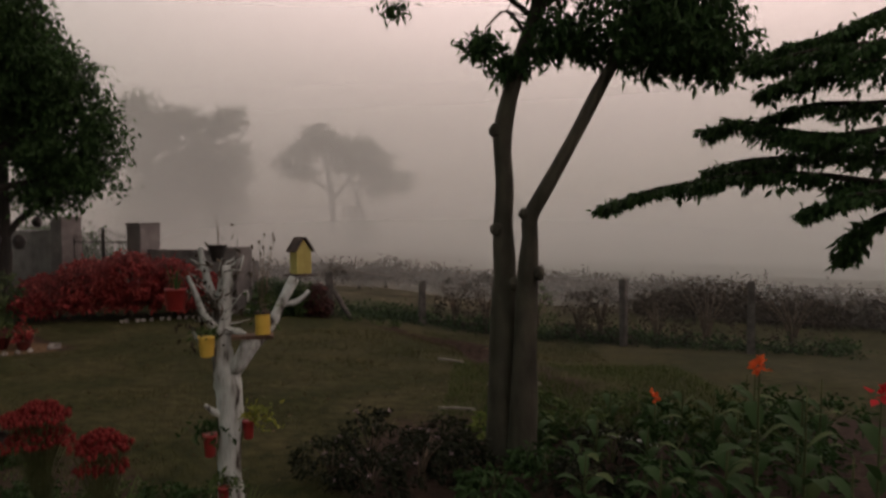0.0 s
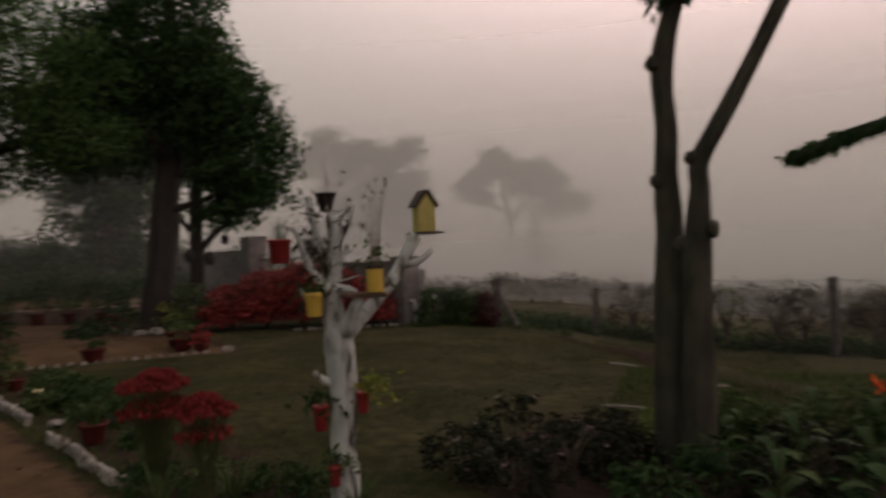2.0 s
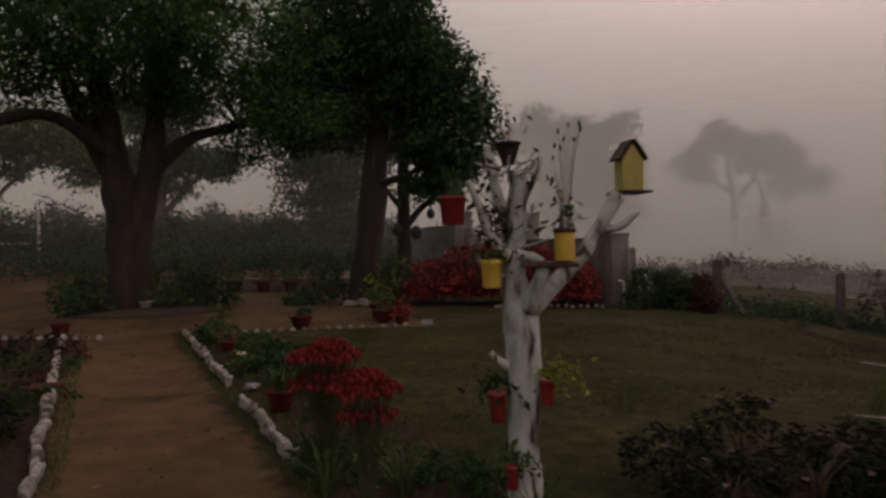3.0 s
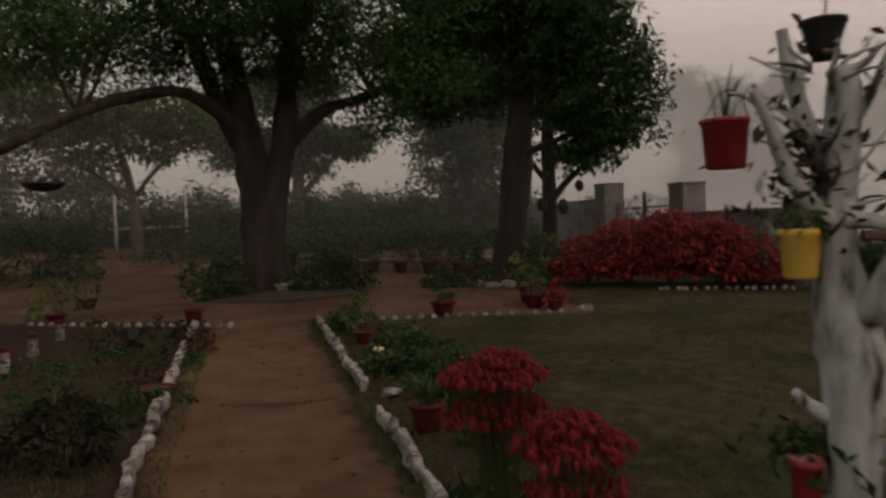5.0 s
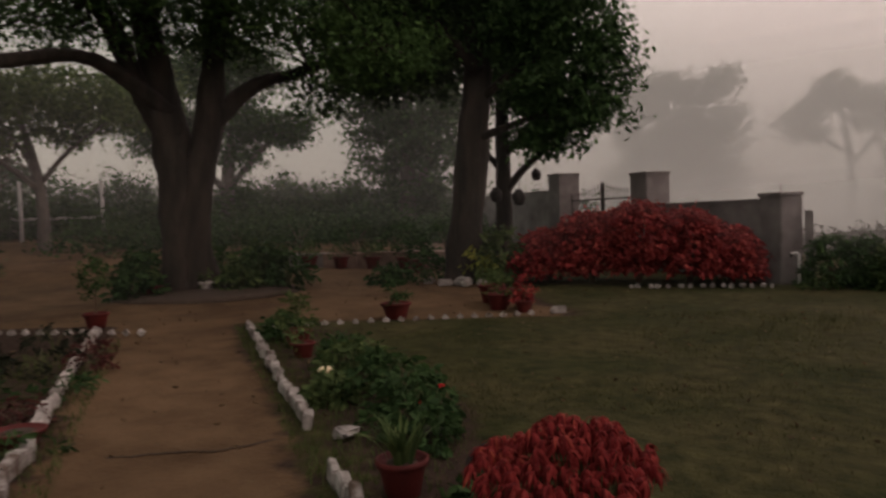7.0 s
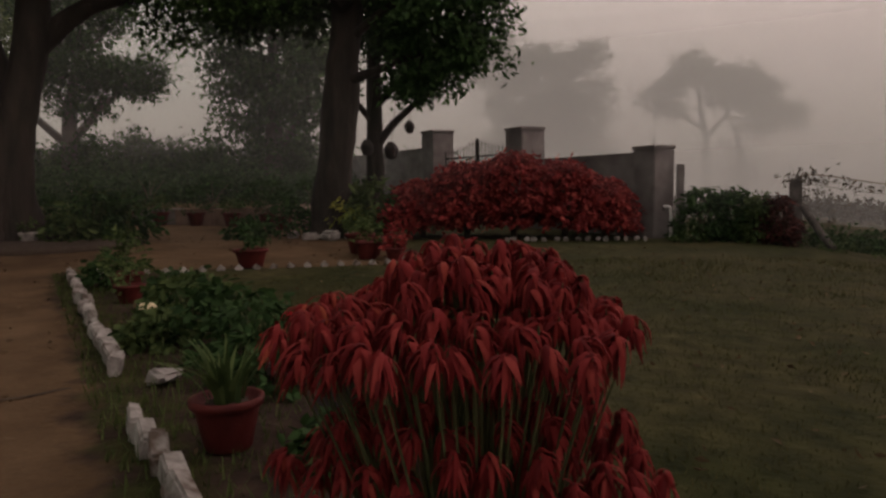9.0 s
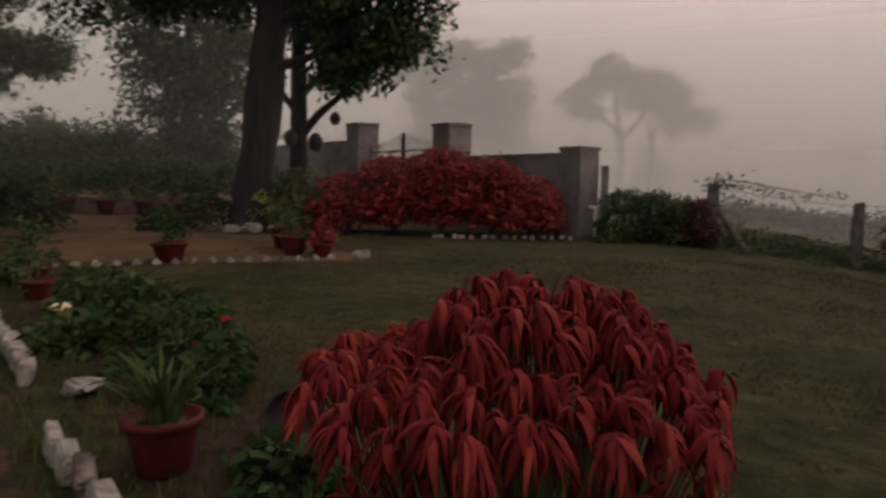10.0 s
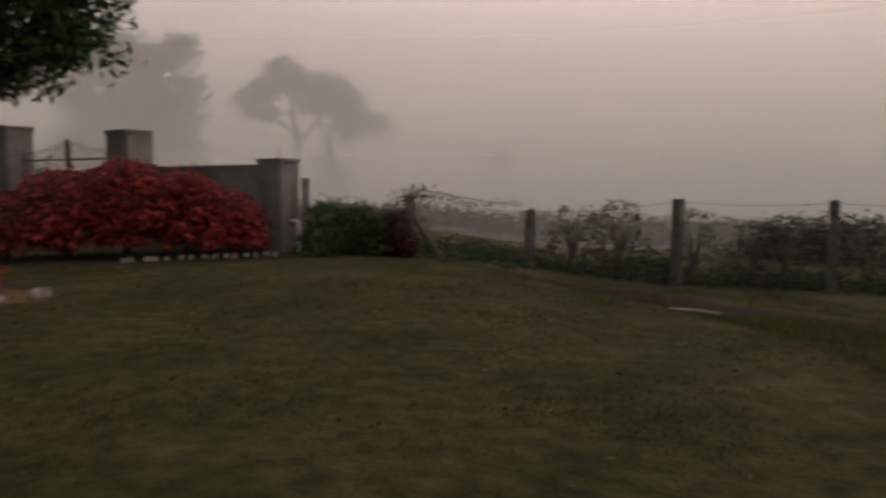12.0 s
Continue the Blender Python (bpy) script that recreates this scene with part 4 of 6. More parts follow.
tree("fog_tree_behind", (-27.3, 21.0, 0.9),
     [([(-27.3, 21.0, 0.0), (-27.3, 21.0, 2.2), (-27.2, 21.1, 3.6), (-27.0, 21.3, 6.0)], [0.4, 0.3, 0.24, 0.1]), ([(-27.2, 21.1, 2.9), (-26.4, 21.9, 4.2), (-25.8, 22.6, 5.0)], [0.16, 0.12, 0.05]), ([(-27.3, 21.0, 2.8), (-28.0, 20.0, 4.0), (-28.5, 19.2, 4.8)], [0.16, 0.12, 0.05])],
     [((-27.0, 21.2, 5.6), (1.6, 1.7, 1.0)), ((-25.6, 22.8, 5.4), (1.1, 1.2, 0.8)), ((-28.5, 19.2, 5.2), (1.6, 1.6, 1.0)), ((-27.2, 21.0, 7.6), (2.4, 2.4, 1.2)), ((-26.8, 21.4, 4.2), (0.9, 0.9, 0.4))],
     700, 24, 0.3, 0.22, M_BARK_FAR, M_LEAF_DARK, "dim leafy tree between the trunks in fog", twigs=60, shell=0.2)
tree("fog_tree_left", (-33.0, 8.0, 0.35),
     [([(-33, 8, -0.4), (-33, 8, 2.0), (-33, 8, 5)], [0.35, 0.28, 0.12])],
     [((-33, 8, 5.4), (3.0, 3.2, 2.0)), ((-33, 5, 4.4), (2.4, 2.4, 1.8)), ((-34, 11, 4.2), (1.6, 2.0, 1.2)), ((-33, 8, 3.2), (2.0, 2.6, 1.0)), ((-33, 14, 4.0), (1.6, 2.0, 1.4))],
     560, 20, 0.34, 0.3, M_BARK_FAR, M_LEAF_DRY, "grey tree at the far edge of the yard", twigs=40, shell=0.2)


def scrub(name, line, wide, high, count, leaf, mat, label, kind="stuff"):
    """A run of rough growth along a line of (x, y), as one mass of leaf clumps and bare stems."""
    p = spline([(x, y, 0) for x, y in line], 12)
    k = RNG.integers(0, len(p), count)
    c = p[k] + RNG.normal(size=(count, 3)) * (wide, wide, 0)
    hump = 0.28 + np.array([abs(noise.noise(Vector((q[0] * 0.45, q[1] * 0.45, 3)))) * 1.6 for q in c])
    c[:, 2] = gz(c[:, 0], c[:, 1]) + RNG.uniform(0.02, 1, count) ** 0.8 * high * hump
    q = (c[:, None, :] + RNG.normal(size=(count, 12, 3)) * leaf * 1.1).reshape(-1, 3)
    q[:, 2] = np.maximum(q[:, 2], gz(q[:, 0], q[:, 1]) + 0.02)
    return tagged(new(name, leaf_mesh(name, q, leaf, mat, droop=0.1, aspect=0.5)), label, "bushes", kind=kind)


scrub("field_scrub", [(-8, 27.5), (-1, 29.5), (5, 28.0), (11, 24.5), (18, 20)], 1.7, 0.5, 2400, 0.15, M_LEAF_DRY, "low dark growth across the misty field")
scrub("field_thicket", [(5.5, 22.0), (8.5, 20.6), (11.5, 19.0), (15, 17.0)], 0.6, 1.1, 1000, 0.13, M_LEAF_DRY, "rough dry thicket behind the fence")
scrub("fence_foot_weeds", [(-2.6, 17.7), (-0.8, 18.3), (1.5, 17.6), (4, 16.6), (8, 14.8)], 0.25, 0.3, 900, 0.09, M_LEAF_DARK, "low dark weeds along the fence foot")
scrub("far_hedge", [(-36, 2), (-32, 12), (-28, 21), (-23, 27), (-17, 31)], 0.9, 2.3, 5600, 0.2, M_LEAF_DARK, "dark hedge dimmed by fog beyond the yard")
scrub("yard_scrub", [(-24, 14), (-22, 19), (-19, 22.5), (-14.5, 24.5)], 0.8, 1.3, 1300, 0.17, M_LEAF_DARK, "low rough growth beyond the yard")

# ---- kinds of planting ----


def ground_at(x, y, z=0.0):
    return (x, y, float(gz(x, y)) + z)


def dome(n, r, h, low=0.15, per=10, spread=0.06):
    """Leaf places over a dome-shaped bush, in rosettes, and the outward way of each."""
    k = max(1, n // per)
    a, u = RNG.uniform(0, 2 * math.pi, k), RNG.uniform(low, 1, k)
    lump = 1 + 0.14 * np.sin(3 * a + RNG.uniform(0, 6)) + RNG.normal(size=k) * 0.09
    rad = np.sqrt(np.clip(1 - u ** 2, 0, 1)) * RNG.uniform(0.72, 1.0, k) * lump
    mid = np.stack([np.cos(a) * rad * r, np.sin(a) * rad * r, u * h * (0.93 + 0.1 * lump * RNG.uniform(0.6, 1, k))], 1)
    c = (mid[:, None, :] + RNG.normal(size=(k, per, 3)) * spread * (1, 1, 0.7)).reshape(-1, 3)
    way = np.repeat(np.stack([np.cos(a), np.sin(a), np.full(k, 0.2)], 1), per, 0) + RNG.normal(size=(k * per, 3)) * 0.5
    return c, way


def bush(name, x, y, r, h, leaf, n, mat, label, group="", stems=5, stem_mat=None, droop=0.4, aspect=0.4, z=0.0, low=0.12, category="bush", per=10, flowers=None):
    ob = thing(name, ground_at(x, y, z), label, category, group)
    for k in range(stems):
        a, q = 2.4 * k + RNG.uniform(0, 1), RNG.uniform(0.3, 0.7)
        part("stem", tube([(0.03 * math.cos(a), 0.03 * math.sin(a), -0.05), (0.25 * r * q * math.cos(a), 0.25 * r * q * math.sin(a), 0.4 * h), (r * q * math.cos(a), r * q * math.sin(a), h * 0.82)],
                          [0.006 + 0.012 * h, 0.005 + 0.008 * h, 0.003], 6, 3), stem_mat or M_STEM_DRY, ob)
    c, way = dome(n, r, h, low, per, leaf * 0.55)
    c[:, 2] = np.maximum(c[:, 2], 0.03)
    part("foliage", leaf_mesh("foliage", c, leaf, mat, droop=droop, aspect=aspect, ways=way, rounded=True), None, ob)
    if flowers:
        count, size, fmat = flowers
        for k in range(count):
            a, u = RNG.uniform(0, 6.28), RNG.uniform(0.45, 0.95)
            q = math.sqrt(1 - u * u) * r
            fc = np.repeat([(q * math.cos(a), q * math.sin(a), u * h * 1.06)], 9, 0)
            w = np.stack([np.cos(np.arange(9) * 0.7), np.sin(np.arange(9) * 0.7), np.full(9, 0.35)], 1)
            part("flower", leaf_mesh("flower", fc, size, fmat, droop=0.0, aspect=0.7, ways=w), None, ob)
    return ob


def pot_profile(r, h):
    return [(r * 0.62, 0), (r * 0.68, h * 0.05), (r * 0.92, h * 0.8), (r * 0.93, h * 0.82), (r * 1.05, h * 0.83), (r * 1.07, h * 0.98), (r * 1.0, h), (r * 0.92, h * 0.98), (r * 0.9, h * 0.88)]


def flower_pot(x, y, r, h, mat, label, group="garden pots", z=0.0, plant="leafy", plant_h=0.3, leaf=0.07, leaf_mat=None, count=160):
    ob = thing("flower_pot", ground_at(x, y, z), label, "plant pot", group)
    part("pot", lathe(pot_profile(r, h)), mat, ob)
    part("soil", lathe([(r * 0.89, h * 0.8), (r * 0.88, h * 0.87), (0.01, h * 0.9)]), M_SOILPOT, ob)
    leaf_mat = leaf_mat or M_LEAF_MID
    if plant == "straps":
        part("leaves", blades(count, r * 0.5, plant_h, leaf, 0.75, 1.0, (0, 0, h * 0.86)), leaf_mat, ob)
    elif plant == "leafy":
        part("stem", tube([(0, 0, h * 0.8), (0.01, 0.01, h + plant_h * 0.6)], [0.008, 0.004], 6, 2), M_STEM, ob)
        c, way = dome(count, max(r, plant_h * 0.45), plant_h, 0.1, 8, leaf * 0.5)
        part("foliage", leaf_mesh("foliage", c + (0, 0, h * 0.88), leaf, leaf_mat, ways=way, droop=0.3, aspect=0.45), None, ob)
    elif plant == "ball":
        part("stem", tube([(0, 0, h * 0.8), (0.01, 0, h + plant_h * 0.5)], [0.012, 0.008], 6, 2), M_STEM_DRY, ob)
        c, _ = clumps([((0, 0, h + plant_h * 0.65), (plant_h * 0.28, plant_h * 0.28, plant_h * 0.4))], count // 8, 8, leaf * 0.5, 0.5)
        part("foliage", leaf_mesh("foliage", c, leaf, leaf_mat, droop=0.1, aspect=0.5), None, ob)
    return ob


def canna(x, y, h, flower=None, leaf=0.34, n=7):
    """Broad upright leaves round a stalk, with a flower spike where one shows."""
    ob = thing("canna_plant", ground_at(x, y), "canna lily with broad green leaves" + (" and an orange flower" if flower else " in the dark flower bed"), "plant", "canna lilies in the bed")
    part("stalk", tube([(0, 0, -0.05), (0.02, 0.01, h * 0.5), (0.03, 0.0, h)], [0.014, 0.011, 0.005], 7, 3), M_STEM, ob)
    for k in range(n):
        a = k * 2.4 + RNG.uniform(-0.4, 0.4)
        z0 = h * (0.12 + 0.62 * k / n)
        L, W = leaf * RNG.uniform(0.8, 1.2), leaf * 0.36 * RNG.uniform(0.8, 1.2)
        d, s = np.array((math.cos(a), math.sin(a), 0)), np.array((-math.sin(a), math.cos(a), 0))
        lean = RNG.uniform(0.5, 1.0)
        v, f = [], []
        for i in range(7):
            t = i / 6
            m = np.array((0.02, 0, z0)) + d * L * lean * t + np.array((0, 0, L * (0.85 * t - 0.75 * lean * t ** 2.3)))
            w = W * 0.5 * math.sin(math.pi * min(1, 0.08 + t * 0.92)) ** 0.8 + 0.002
            v += [m + s * w + (0, 0, 0.18 * w), m - np.array((0, 0, 0.03 * w)), m - s * w + (0, 0, 0.18 * w)]
        for i in range(6):
            f += [(3 * i, 3 * i + 1, 3 * i + 4, 3 * i + 3), (3 * i + 1, 3 * i + 2, 3 * i + 5, 3 * i + 4)]
        part("leaf", (np.array(v), f, True), M_LEAF_MID if k % 5 == 0 else M_LEAF_DARK, ob)
    if flower:
        c = np.array([(0.03, 0, h)] * 16) + RNG.normal(size=(16, 3)) * (0.015, 0.015, 0.02)
        part("flower", leaf_mesh("flower", c, 0.075, flower, droop=-0.1, aspect=0.6), None, ob)
    return ob


# ---- copper-red shrubs before the wall ----
for x, y, r, h in ((-9.15, 15.75, 0.85, 0.98), (-8.35, 16.0, 0.85, 1.32), (-7.55, 16.3, 0.95, 1.48), (-6.7, 16.6, 0.85, 1.32), (-6.05, 16.85, 0.6, 1.02)):
    bush("copperleaf_shrub", x, y, r, h, 0.105, 4600, M_LEAF_COPPER, "dense copper-red leafy shrub before the cement wall", "red shrubs along the wall", stems=7, droop=0.55, aspect=0.45, low=0.2, per=9)
edging = thing("stone_edging", ground_at(-6.4, 15.8), "row of pale stones below the red shrubs", "edging", kind="structure")
for k in range(15):
    t = k / 14
    x, y = -7.3 + 2.05 * t + RNG.normal() * 0.03, 15.35 + 1.25 * t + RNG.normal() * 0.03
    part("stone", box((0.09, 0.07, 0.08), 0.015, (0, 0, 0), RNG.uniform(0, 3), 0.012), M_STONE, edging, at=(x + 6.4, y - 15.8, float(gz(x, y) - gz(-6.4, 15.8)) + 0.035))

# ---- fence, brace, wires and what climbs on it ----
POSTS = [(-3.03, 17.35, 1.02), (-0.82, 17.9, 0.72), (1.58, 16.9, 0.93), (3.78, 15.95, 0.92), (6.2, 15.0, 0.9), (8.8, 14.0, 0.9)]
for k, (x, y, top) in enumerate(POSTS):
    g = float(gz(x, y))
    post = thing("fence_post", (x, y, g), "dark rough fence post with wire strands", "post", "fence posts")
    part("post", box((0.17, 0.15, top - g + 0.25), 0.02, (0, 0, (top - g) / 2 - 0.12), 0.3 * k, 0.012), M_POST, post)
    if k == 0:
        part("brace", tube([(0.1, -0.02, 0.62), (0.34, -0.15, 0.25), (0.55, -0.26, -0.05)], [0.06, 0.06, 0.06], 8, 2, 0.1), M_POST, post)
wires = thing("wire_fence", POSTS[0], "sagging rusty fence wires between posts", "fence")
w0 = np.array(POSTS[0])
for strand in (0.06, 0.4, 0.75):
    for p, q in zip(POSTS[:-1], POSTS[1:]):
        p, q = np.array(p) - (0, 0, strand), np.array(q) - (0, 0, strand)
        part("wire", tube([p - w0, (p + q) / 2 - w0 - (0, 0, 0.05), q - w0], [0.005, 0.005, 0.005], 5, 4), M_WIRE, wires)
vine = thing("dry_vine", POSTS[0], "dry leafy vine trailing along the top wire", "vine")
vc = np.array([(0.0, 0, 0.0)] * 70 + [(0.35, 0.08, 0.0)] * 50) + RNG.normal(size=(120, 3)) * (0.14, 0.1, 0.12)
vline = np.array([(t * 2.0, t * 0.5, -0.02 - 0.22 * t + 0.05 * math.sin(t * 9)) for t in np.linspace(0, 1, 90)]) + RNG.normal(size=(90, 3)) * 0.025
part("foliage", leaf_mesh("foliage", np.concatenate([vc, vline]), 0.09, M_LEAF_DRY, droop=0.2), None, vine)
part("stem", tube([(0, 0, -0.9), (0.05, 0, -0.3), (0.1, 0.02, 0.05), (1.0, 0.25, -0.08), (2.0, 0.5, -0.25)], [0.015, 0.012, 0.01, 0.01, 0.006], 6, 4), M_STEM_DRY, vine)
for x, y, r, h, m in ((0.0, 18.0, 0.55, 1.25, M_LEAF_DRY), (0.75, 17.6, 0.6, 1.4, M_LEAF_DRY), (1.95, 17.1, 0.5, 1.3, M_LEAF_MID), (2.9, 16.8, 0.5, 1.15, M_LEAF_DRY), (3.4, 16.7, 0.45, 1.25, M_LEAF_DRY), (4.6, 16.3, 0.7, 1.2, M_LEAF_DRY), (5.6, 16.0, 0.8, 1.4, M_LEAF_DRY), (7.2, 15.4, 0.9, 1.35, M_LEAF_DRY)):
    bush("fence_bush", x, y, r, h, 0.085, 520, m, "straggling dry bush with thin leaves at the fence", "bushes along the fence", stems=15, droop=0.2, low=0.08, per=5)
for x, y, r, h, m, lab in ((-4.45, 17.0, 0.45, 0.85, M_LEAF_DARK, "dark green bush at the wall's end"), (-3.95, 17.15, 0.42, 0.8, M_LEAF_DARK, "dark green bush with small leaves by the fence"), (-3.6, 17.0, 0.25, 0.7, M_LEAF_MID, "light green young bush by the fence"), (-3.25, 17.0, 0.22, 0.72, M_LEAF_DULLRED, "small dull red bush by the fence post")):
    bush("corner_bush", x, y, r, h, 0.1, 1300, m, lab, "bushes in the corner", low=0.05)
for k in range(9):
    x, y = -4.6 + k * 0.75, 16.6 + 0.55 * math.sin(k * 0.7)
    if k < 5:
        bush("weed_tuft", x, y, 0.3, 0.2, 0.07, 160, M_LEAF_MID, "low weeds at the lawn's edge", "weed tufts", stems=0, low=0.05)

# ---- the whitewashed stump tree and what hangs on it ----
wt = thing("whitewashed_tree", ground_at(-1.2, 5.02), "dead tree painted white, peeling, with sawn branches", "tree")
w0 = np.array(wt.location)
rel = lambda pts: np.array(pts, float) - w0
part("trunk", tube(rel([(-1.2, 5.02, -0.15), (-1.2, 5.02, 0.16), (-1.2, 5.02, 0.42), (-1.19, 5.02, 0.67), (-1.19, 5.02, 0.96), (-1.21, 5.01, 1.1), (-1.23, 5.01, 1.29), (-1.23, 5.01, 1.46), (-1.21, 5.01, 1.66), (-1.2, 5.02, 1.82), (-1.21, 5.02, 1.9)]),
                   [0.11, 0.096, 0.082, 0.084, 0.1, 0.097, 0.068, 0.062, 0.056, 0.05, 0.042], 18, 6, 0.09), M_WHITE, wt)
for pts, radii in (([(-1.18, 5.03, 1.08), (-1.11, 5.1, 1.18), (-1.06, 5.2, 1.27), (-0.96, 5.3, 1.40), (-0.9, 5.45, 1.58), (-0.82, 5.55, 1.76)], [0.055, 0.052, 0.048, 0.043, 0.04, 0.045]),
                   ([(-1.14, 4.98, 1.12), (-1.08, 4.97, 1.24), (-1.03, 4.99, 1.36)], [0.045, 0.042, 0.04]),
                   ([(-0.9, 5.47, 1.56), (-0.79, 5.52, 1.58), (-0.70, 5.55, 1.66)], [0.028, 0.022, 0.016]),
                   ([(-1.23, 4.96, 1.40), (-1.31, 4.88, 1.55), (-1.36, 4.84, 1.72), (-1.40, 4.81, 1.84)], [0.034, 0.026, 0.02, 0.014]),
                   ([(-1.24, 5.0, 1.52), (-1.31, 4.98, 1.76), (-1.34, 4.96, 1.92), (-1.36, 4.95, 2.04)], [0.036, 0.03, 0.026, 0.018]),
                   ([(-1.19, 5.02, 1.7), (-1.12, 5.05, 1.84), (-1.08, 5.08, 1.97)], [0.022, 0.015, 0.008]),
                   ([(-1.27, 4.95, 1.30), (-1.36, 4.9, 1.36), (-1.42, 4.9, 1.46)], [0.025, 0.018, 0.01]),
                   ([(-1.22, 4.98, 1.42), (-1.12, 4.98, 1.42), (-1.05, 5.0, 1.39)], [0.03, 0.026, 0.02]),
                   ([(-1.24, 4.97, 0.8), (-1.29, 4.93, 0.84), (-1.33, 4.9, 0.89)], [0.03, 0.024, 0.014])):
    part("branch", tube(rel(pts), radii, 10, 5, 0.08), M_WHITE, wt)
for k in range(44):
    a = RNG.uniform(0, 6.28)
    s = np.array((-1.25 + 0.05 * math.cos(a), 4.99 + 0.05 * math.sin(a), RNG.uniform(1.35, 1.95)))
    e = s + (0.14 * math.cos(a) + RNG.normal() * 0.03, 0.1 * math.sin(a), RNG.uniform(0.0, 0.16))
    part("twig", tube([s - w0, (s + e) / 2 - w0 + RNG.normal(size=3) * 0.02, e - w0], [0.009, 0.006, 0.003], 5, 3), M_WHITE if k % 2 else M_STEM_DRY, wt)
sc = np.array([(-1.33, 4.93, 1.6)] * 170 + [(-1.13, 5.05, 1.8)] * 40) + RNG.normal(size=(210, 3)) * (0.1, 0.08, 0.17)
part("creeper", leaf_mesh("creeper", sc - w0, 0.055, M_LEAF_DRY, droop=0.5), None, wt, "dry creeper leaves round the top")

bird = thing("bird_house", (-0.8, 5.68, 1.79), "yellow wooden bird house with a dark gable roof", "bird house")
turn_b = 0.74
bird.scale = (0.84, 0.84, 0.9)
tb = Matrix.Rotation(turn_b, 4, "Z")
hv = [Vector((x, y, z)) for y in (-0.075, 0.075) for x, z in ((-0.08, 0.0), (0.08, 0.0), (0.08, 0.2), (0, 0.31), (-0.08, 0.2))]
bm = bmesh.new()
bv = [bm.verts.new(tb @ v) for v in hv]
for f in ((0, 1, 2, 3, 4), (9, 8, 7, 6, 5), (0, 5, 6, 1), (1, 6, 7, 2), (2, 7, 8, 3), (3, 8, 9, 4), (4, 9, 5, 0)):
    bm.faces.new([bv[i] for i in f])
bmesh.ops.recalc_face_normals(bm, faces=bm.faces)
bmesh.ops.bevel(bm, geom=bm.edges[:], offset=0.004, segments=1, affect="EDGES")
part("body", bm, M_YELLOW, bird)
for s in (-1, 1):
    rf = box((0.165, 0.2, 0.014), 0.003)
    bmesh.ops.transform(rf, matrix=tb @ Matrix.Translation((s * 0.058, 0, 0.268)) @ Matrix.Rotation(s * radians(54), 4, "Y"), verts=rf.verts)
    part("roof", rf, M_ROOF, bird)
part("floor_board", box((0.24, 0.28, 0.016), 0.003, (0, 0, -0.012), turn_b), M_ROOF, bird)
topper = thing("nest_pot", (-1.25, 5.0, 1.93), "small dark tapered pot wedged in the tree's top", "pot")
part("pot", lathe([(0.035, 0), (0.05, 0.05), (0.068, 0.11), (0.074, 0.115), (0.072, 0.125), (0.06, 0.12)], 14), M_BLACK, topper)
part("dry_stalk", tube([(0, 0, 0.08), (0.01, 0, 0.22), (-0.02, 0.01, 0.36)], [0.005, 0.004, 0.002], 5, 3), M_STEM_DRY, topper)

shelf = thing("plank_shelf", (-1.0, 5.0, 1.375), "weathered reddish plank resting on sawn branches", "shelf")
part("plank", box((0.3, 0.13, 0.03), 0.005, (0, 0, 0), 0.35, 0.003), M_WOOD, shelf)
can = thing("yellow_can", (-0.92, 5.0, 1.392), "yellow painted can with tall dry stalks on the shelf", "can")
part("can", lathe([(0.052, 0), (0.055, 0.006), (0.053, 0.05), (0.055, 0.055), (0.053, 0.11), (0.056, 0.16), (0.058, 0.165), (0.052, 0.165), (0.05, 0.14)], 18), M_YELLOWCAN, can)
part("rim", lathe([(0.057, 0.15), (0.062, 0.155), (0.062, 0.172), (0.055, 0.174)], 18), M_ROOF, can)
for k in range(12):
    a, L = RNG.uniform(0, 6.28), RNG.uniform(0.22, 0.62)
    tip = (0.09 * math.cos(a) * L * 2, 0.06 * math.sin(a) * L * 2, 0.15 + L)
    stalk = part("stalk", tube([(0.02 * math.cos(a), 0.02 * math.sin(a), 0.12), (tip[0] * 0.5, tip[1] * 0.5, 0.15 + L * 0.55), tip], [0.0025, 0.002, 0.0013], 5, 3), M_STEM_DRY, can)
    if L > 0.35:
        part("seed_head", lathe([(0.002, -0.014), (0.007, -0.006), (0.008, 0.003), (0.005, 0.012), (0.001, 0.02)], 8), M_LEAF_DRY, stalk, at=tip)
part("leaves", leaf_mesh("leaves", np.array([(0, 0, 0.22)] * 46) + RNG.normal(size=(46, 3)) * (0.05, 0.05, 0.06), 0.06, M_LEAF_MID), None, can)

bucket = thing("red_bucket", (-1.47, 4.76, 1.6), "red plastic bucket with grassy plant hung on the tree", "bucket")
part("bucket", lathe([(0.055, 0), (0.06, 0.005), (0.072, 0.14), (0.077, 0.142), (0.077, 0.155), (0.07, 0.155), (0.066, 0.12)], 18), M_REDPLASTIC, bucket)
part("leaves", blades(14, 0.04, 0.2, 0.007, 0.5, 1.0, (0, 0, 0.13)), M_LEAF_DARK, bucket)
part("handle", tube([(-0.074, 0, 0.15), (-0.03, 0.03, 0.24), (0.03, 0.03, 0.24), (0.074, 0, 0.15)], [0.003] * 4, 5, 4), M_WIRE, bucket)
part("hook", tube([(0, 0.03, 0.235), (0.05, 0.05, 0.22), (0.09, 0.06, 0.17)], [0.004] * 3, 5, 3), M_WIRE, bucket)
ypot = thing("yellow_pot", (-1.29, 4.86, 1.25), "yellow pot fixed to the white trunk", "pot")
part("pot", lathe([(0.042, 0), (0.05, 0.01), (0.058, 0.13), (0.062, 0.135), (0.062, 0.155), (0.05, 0.15)], 16), M_YELLOWCAN, ypot)
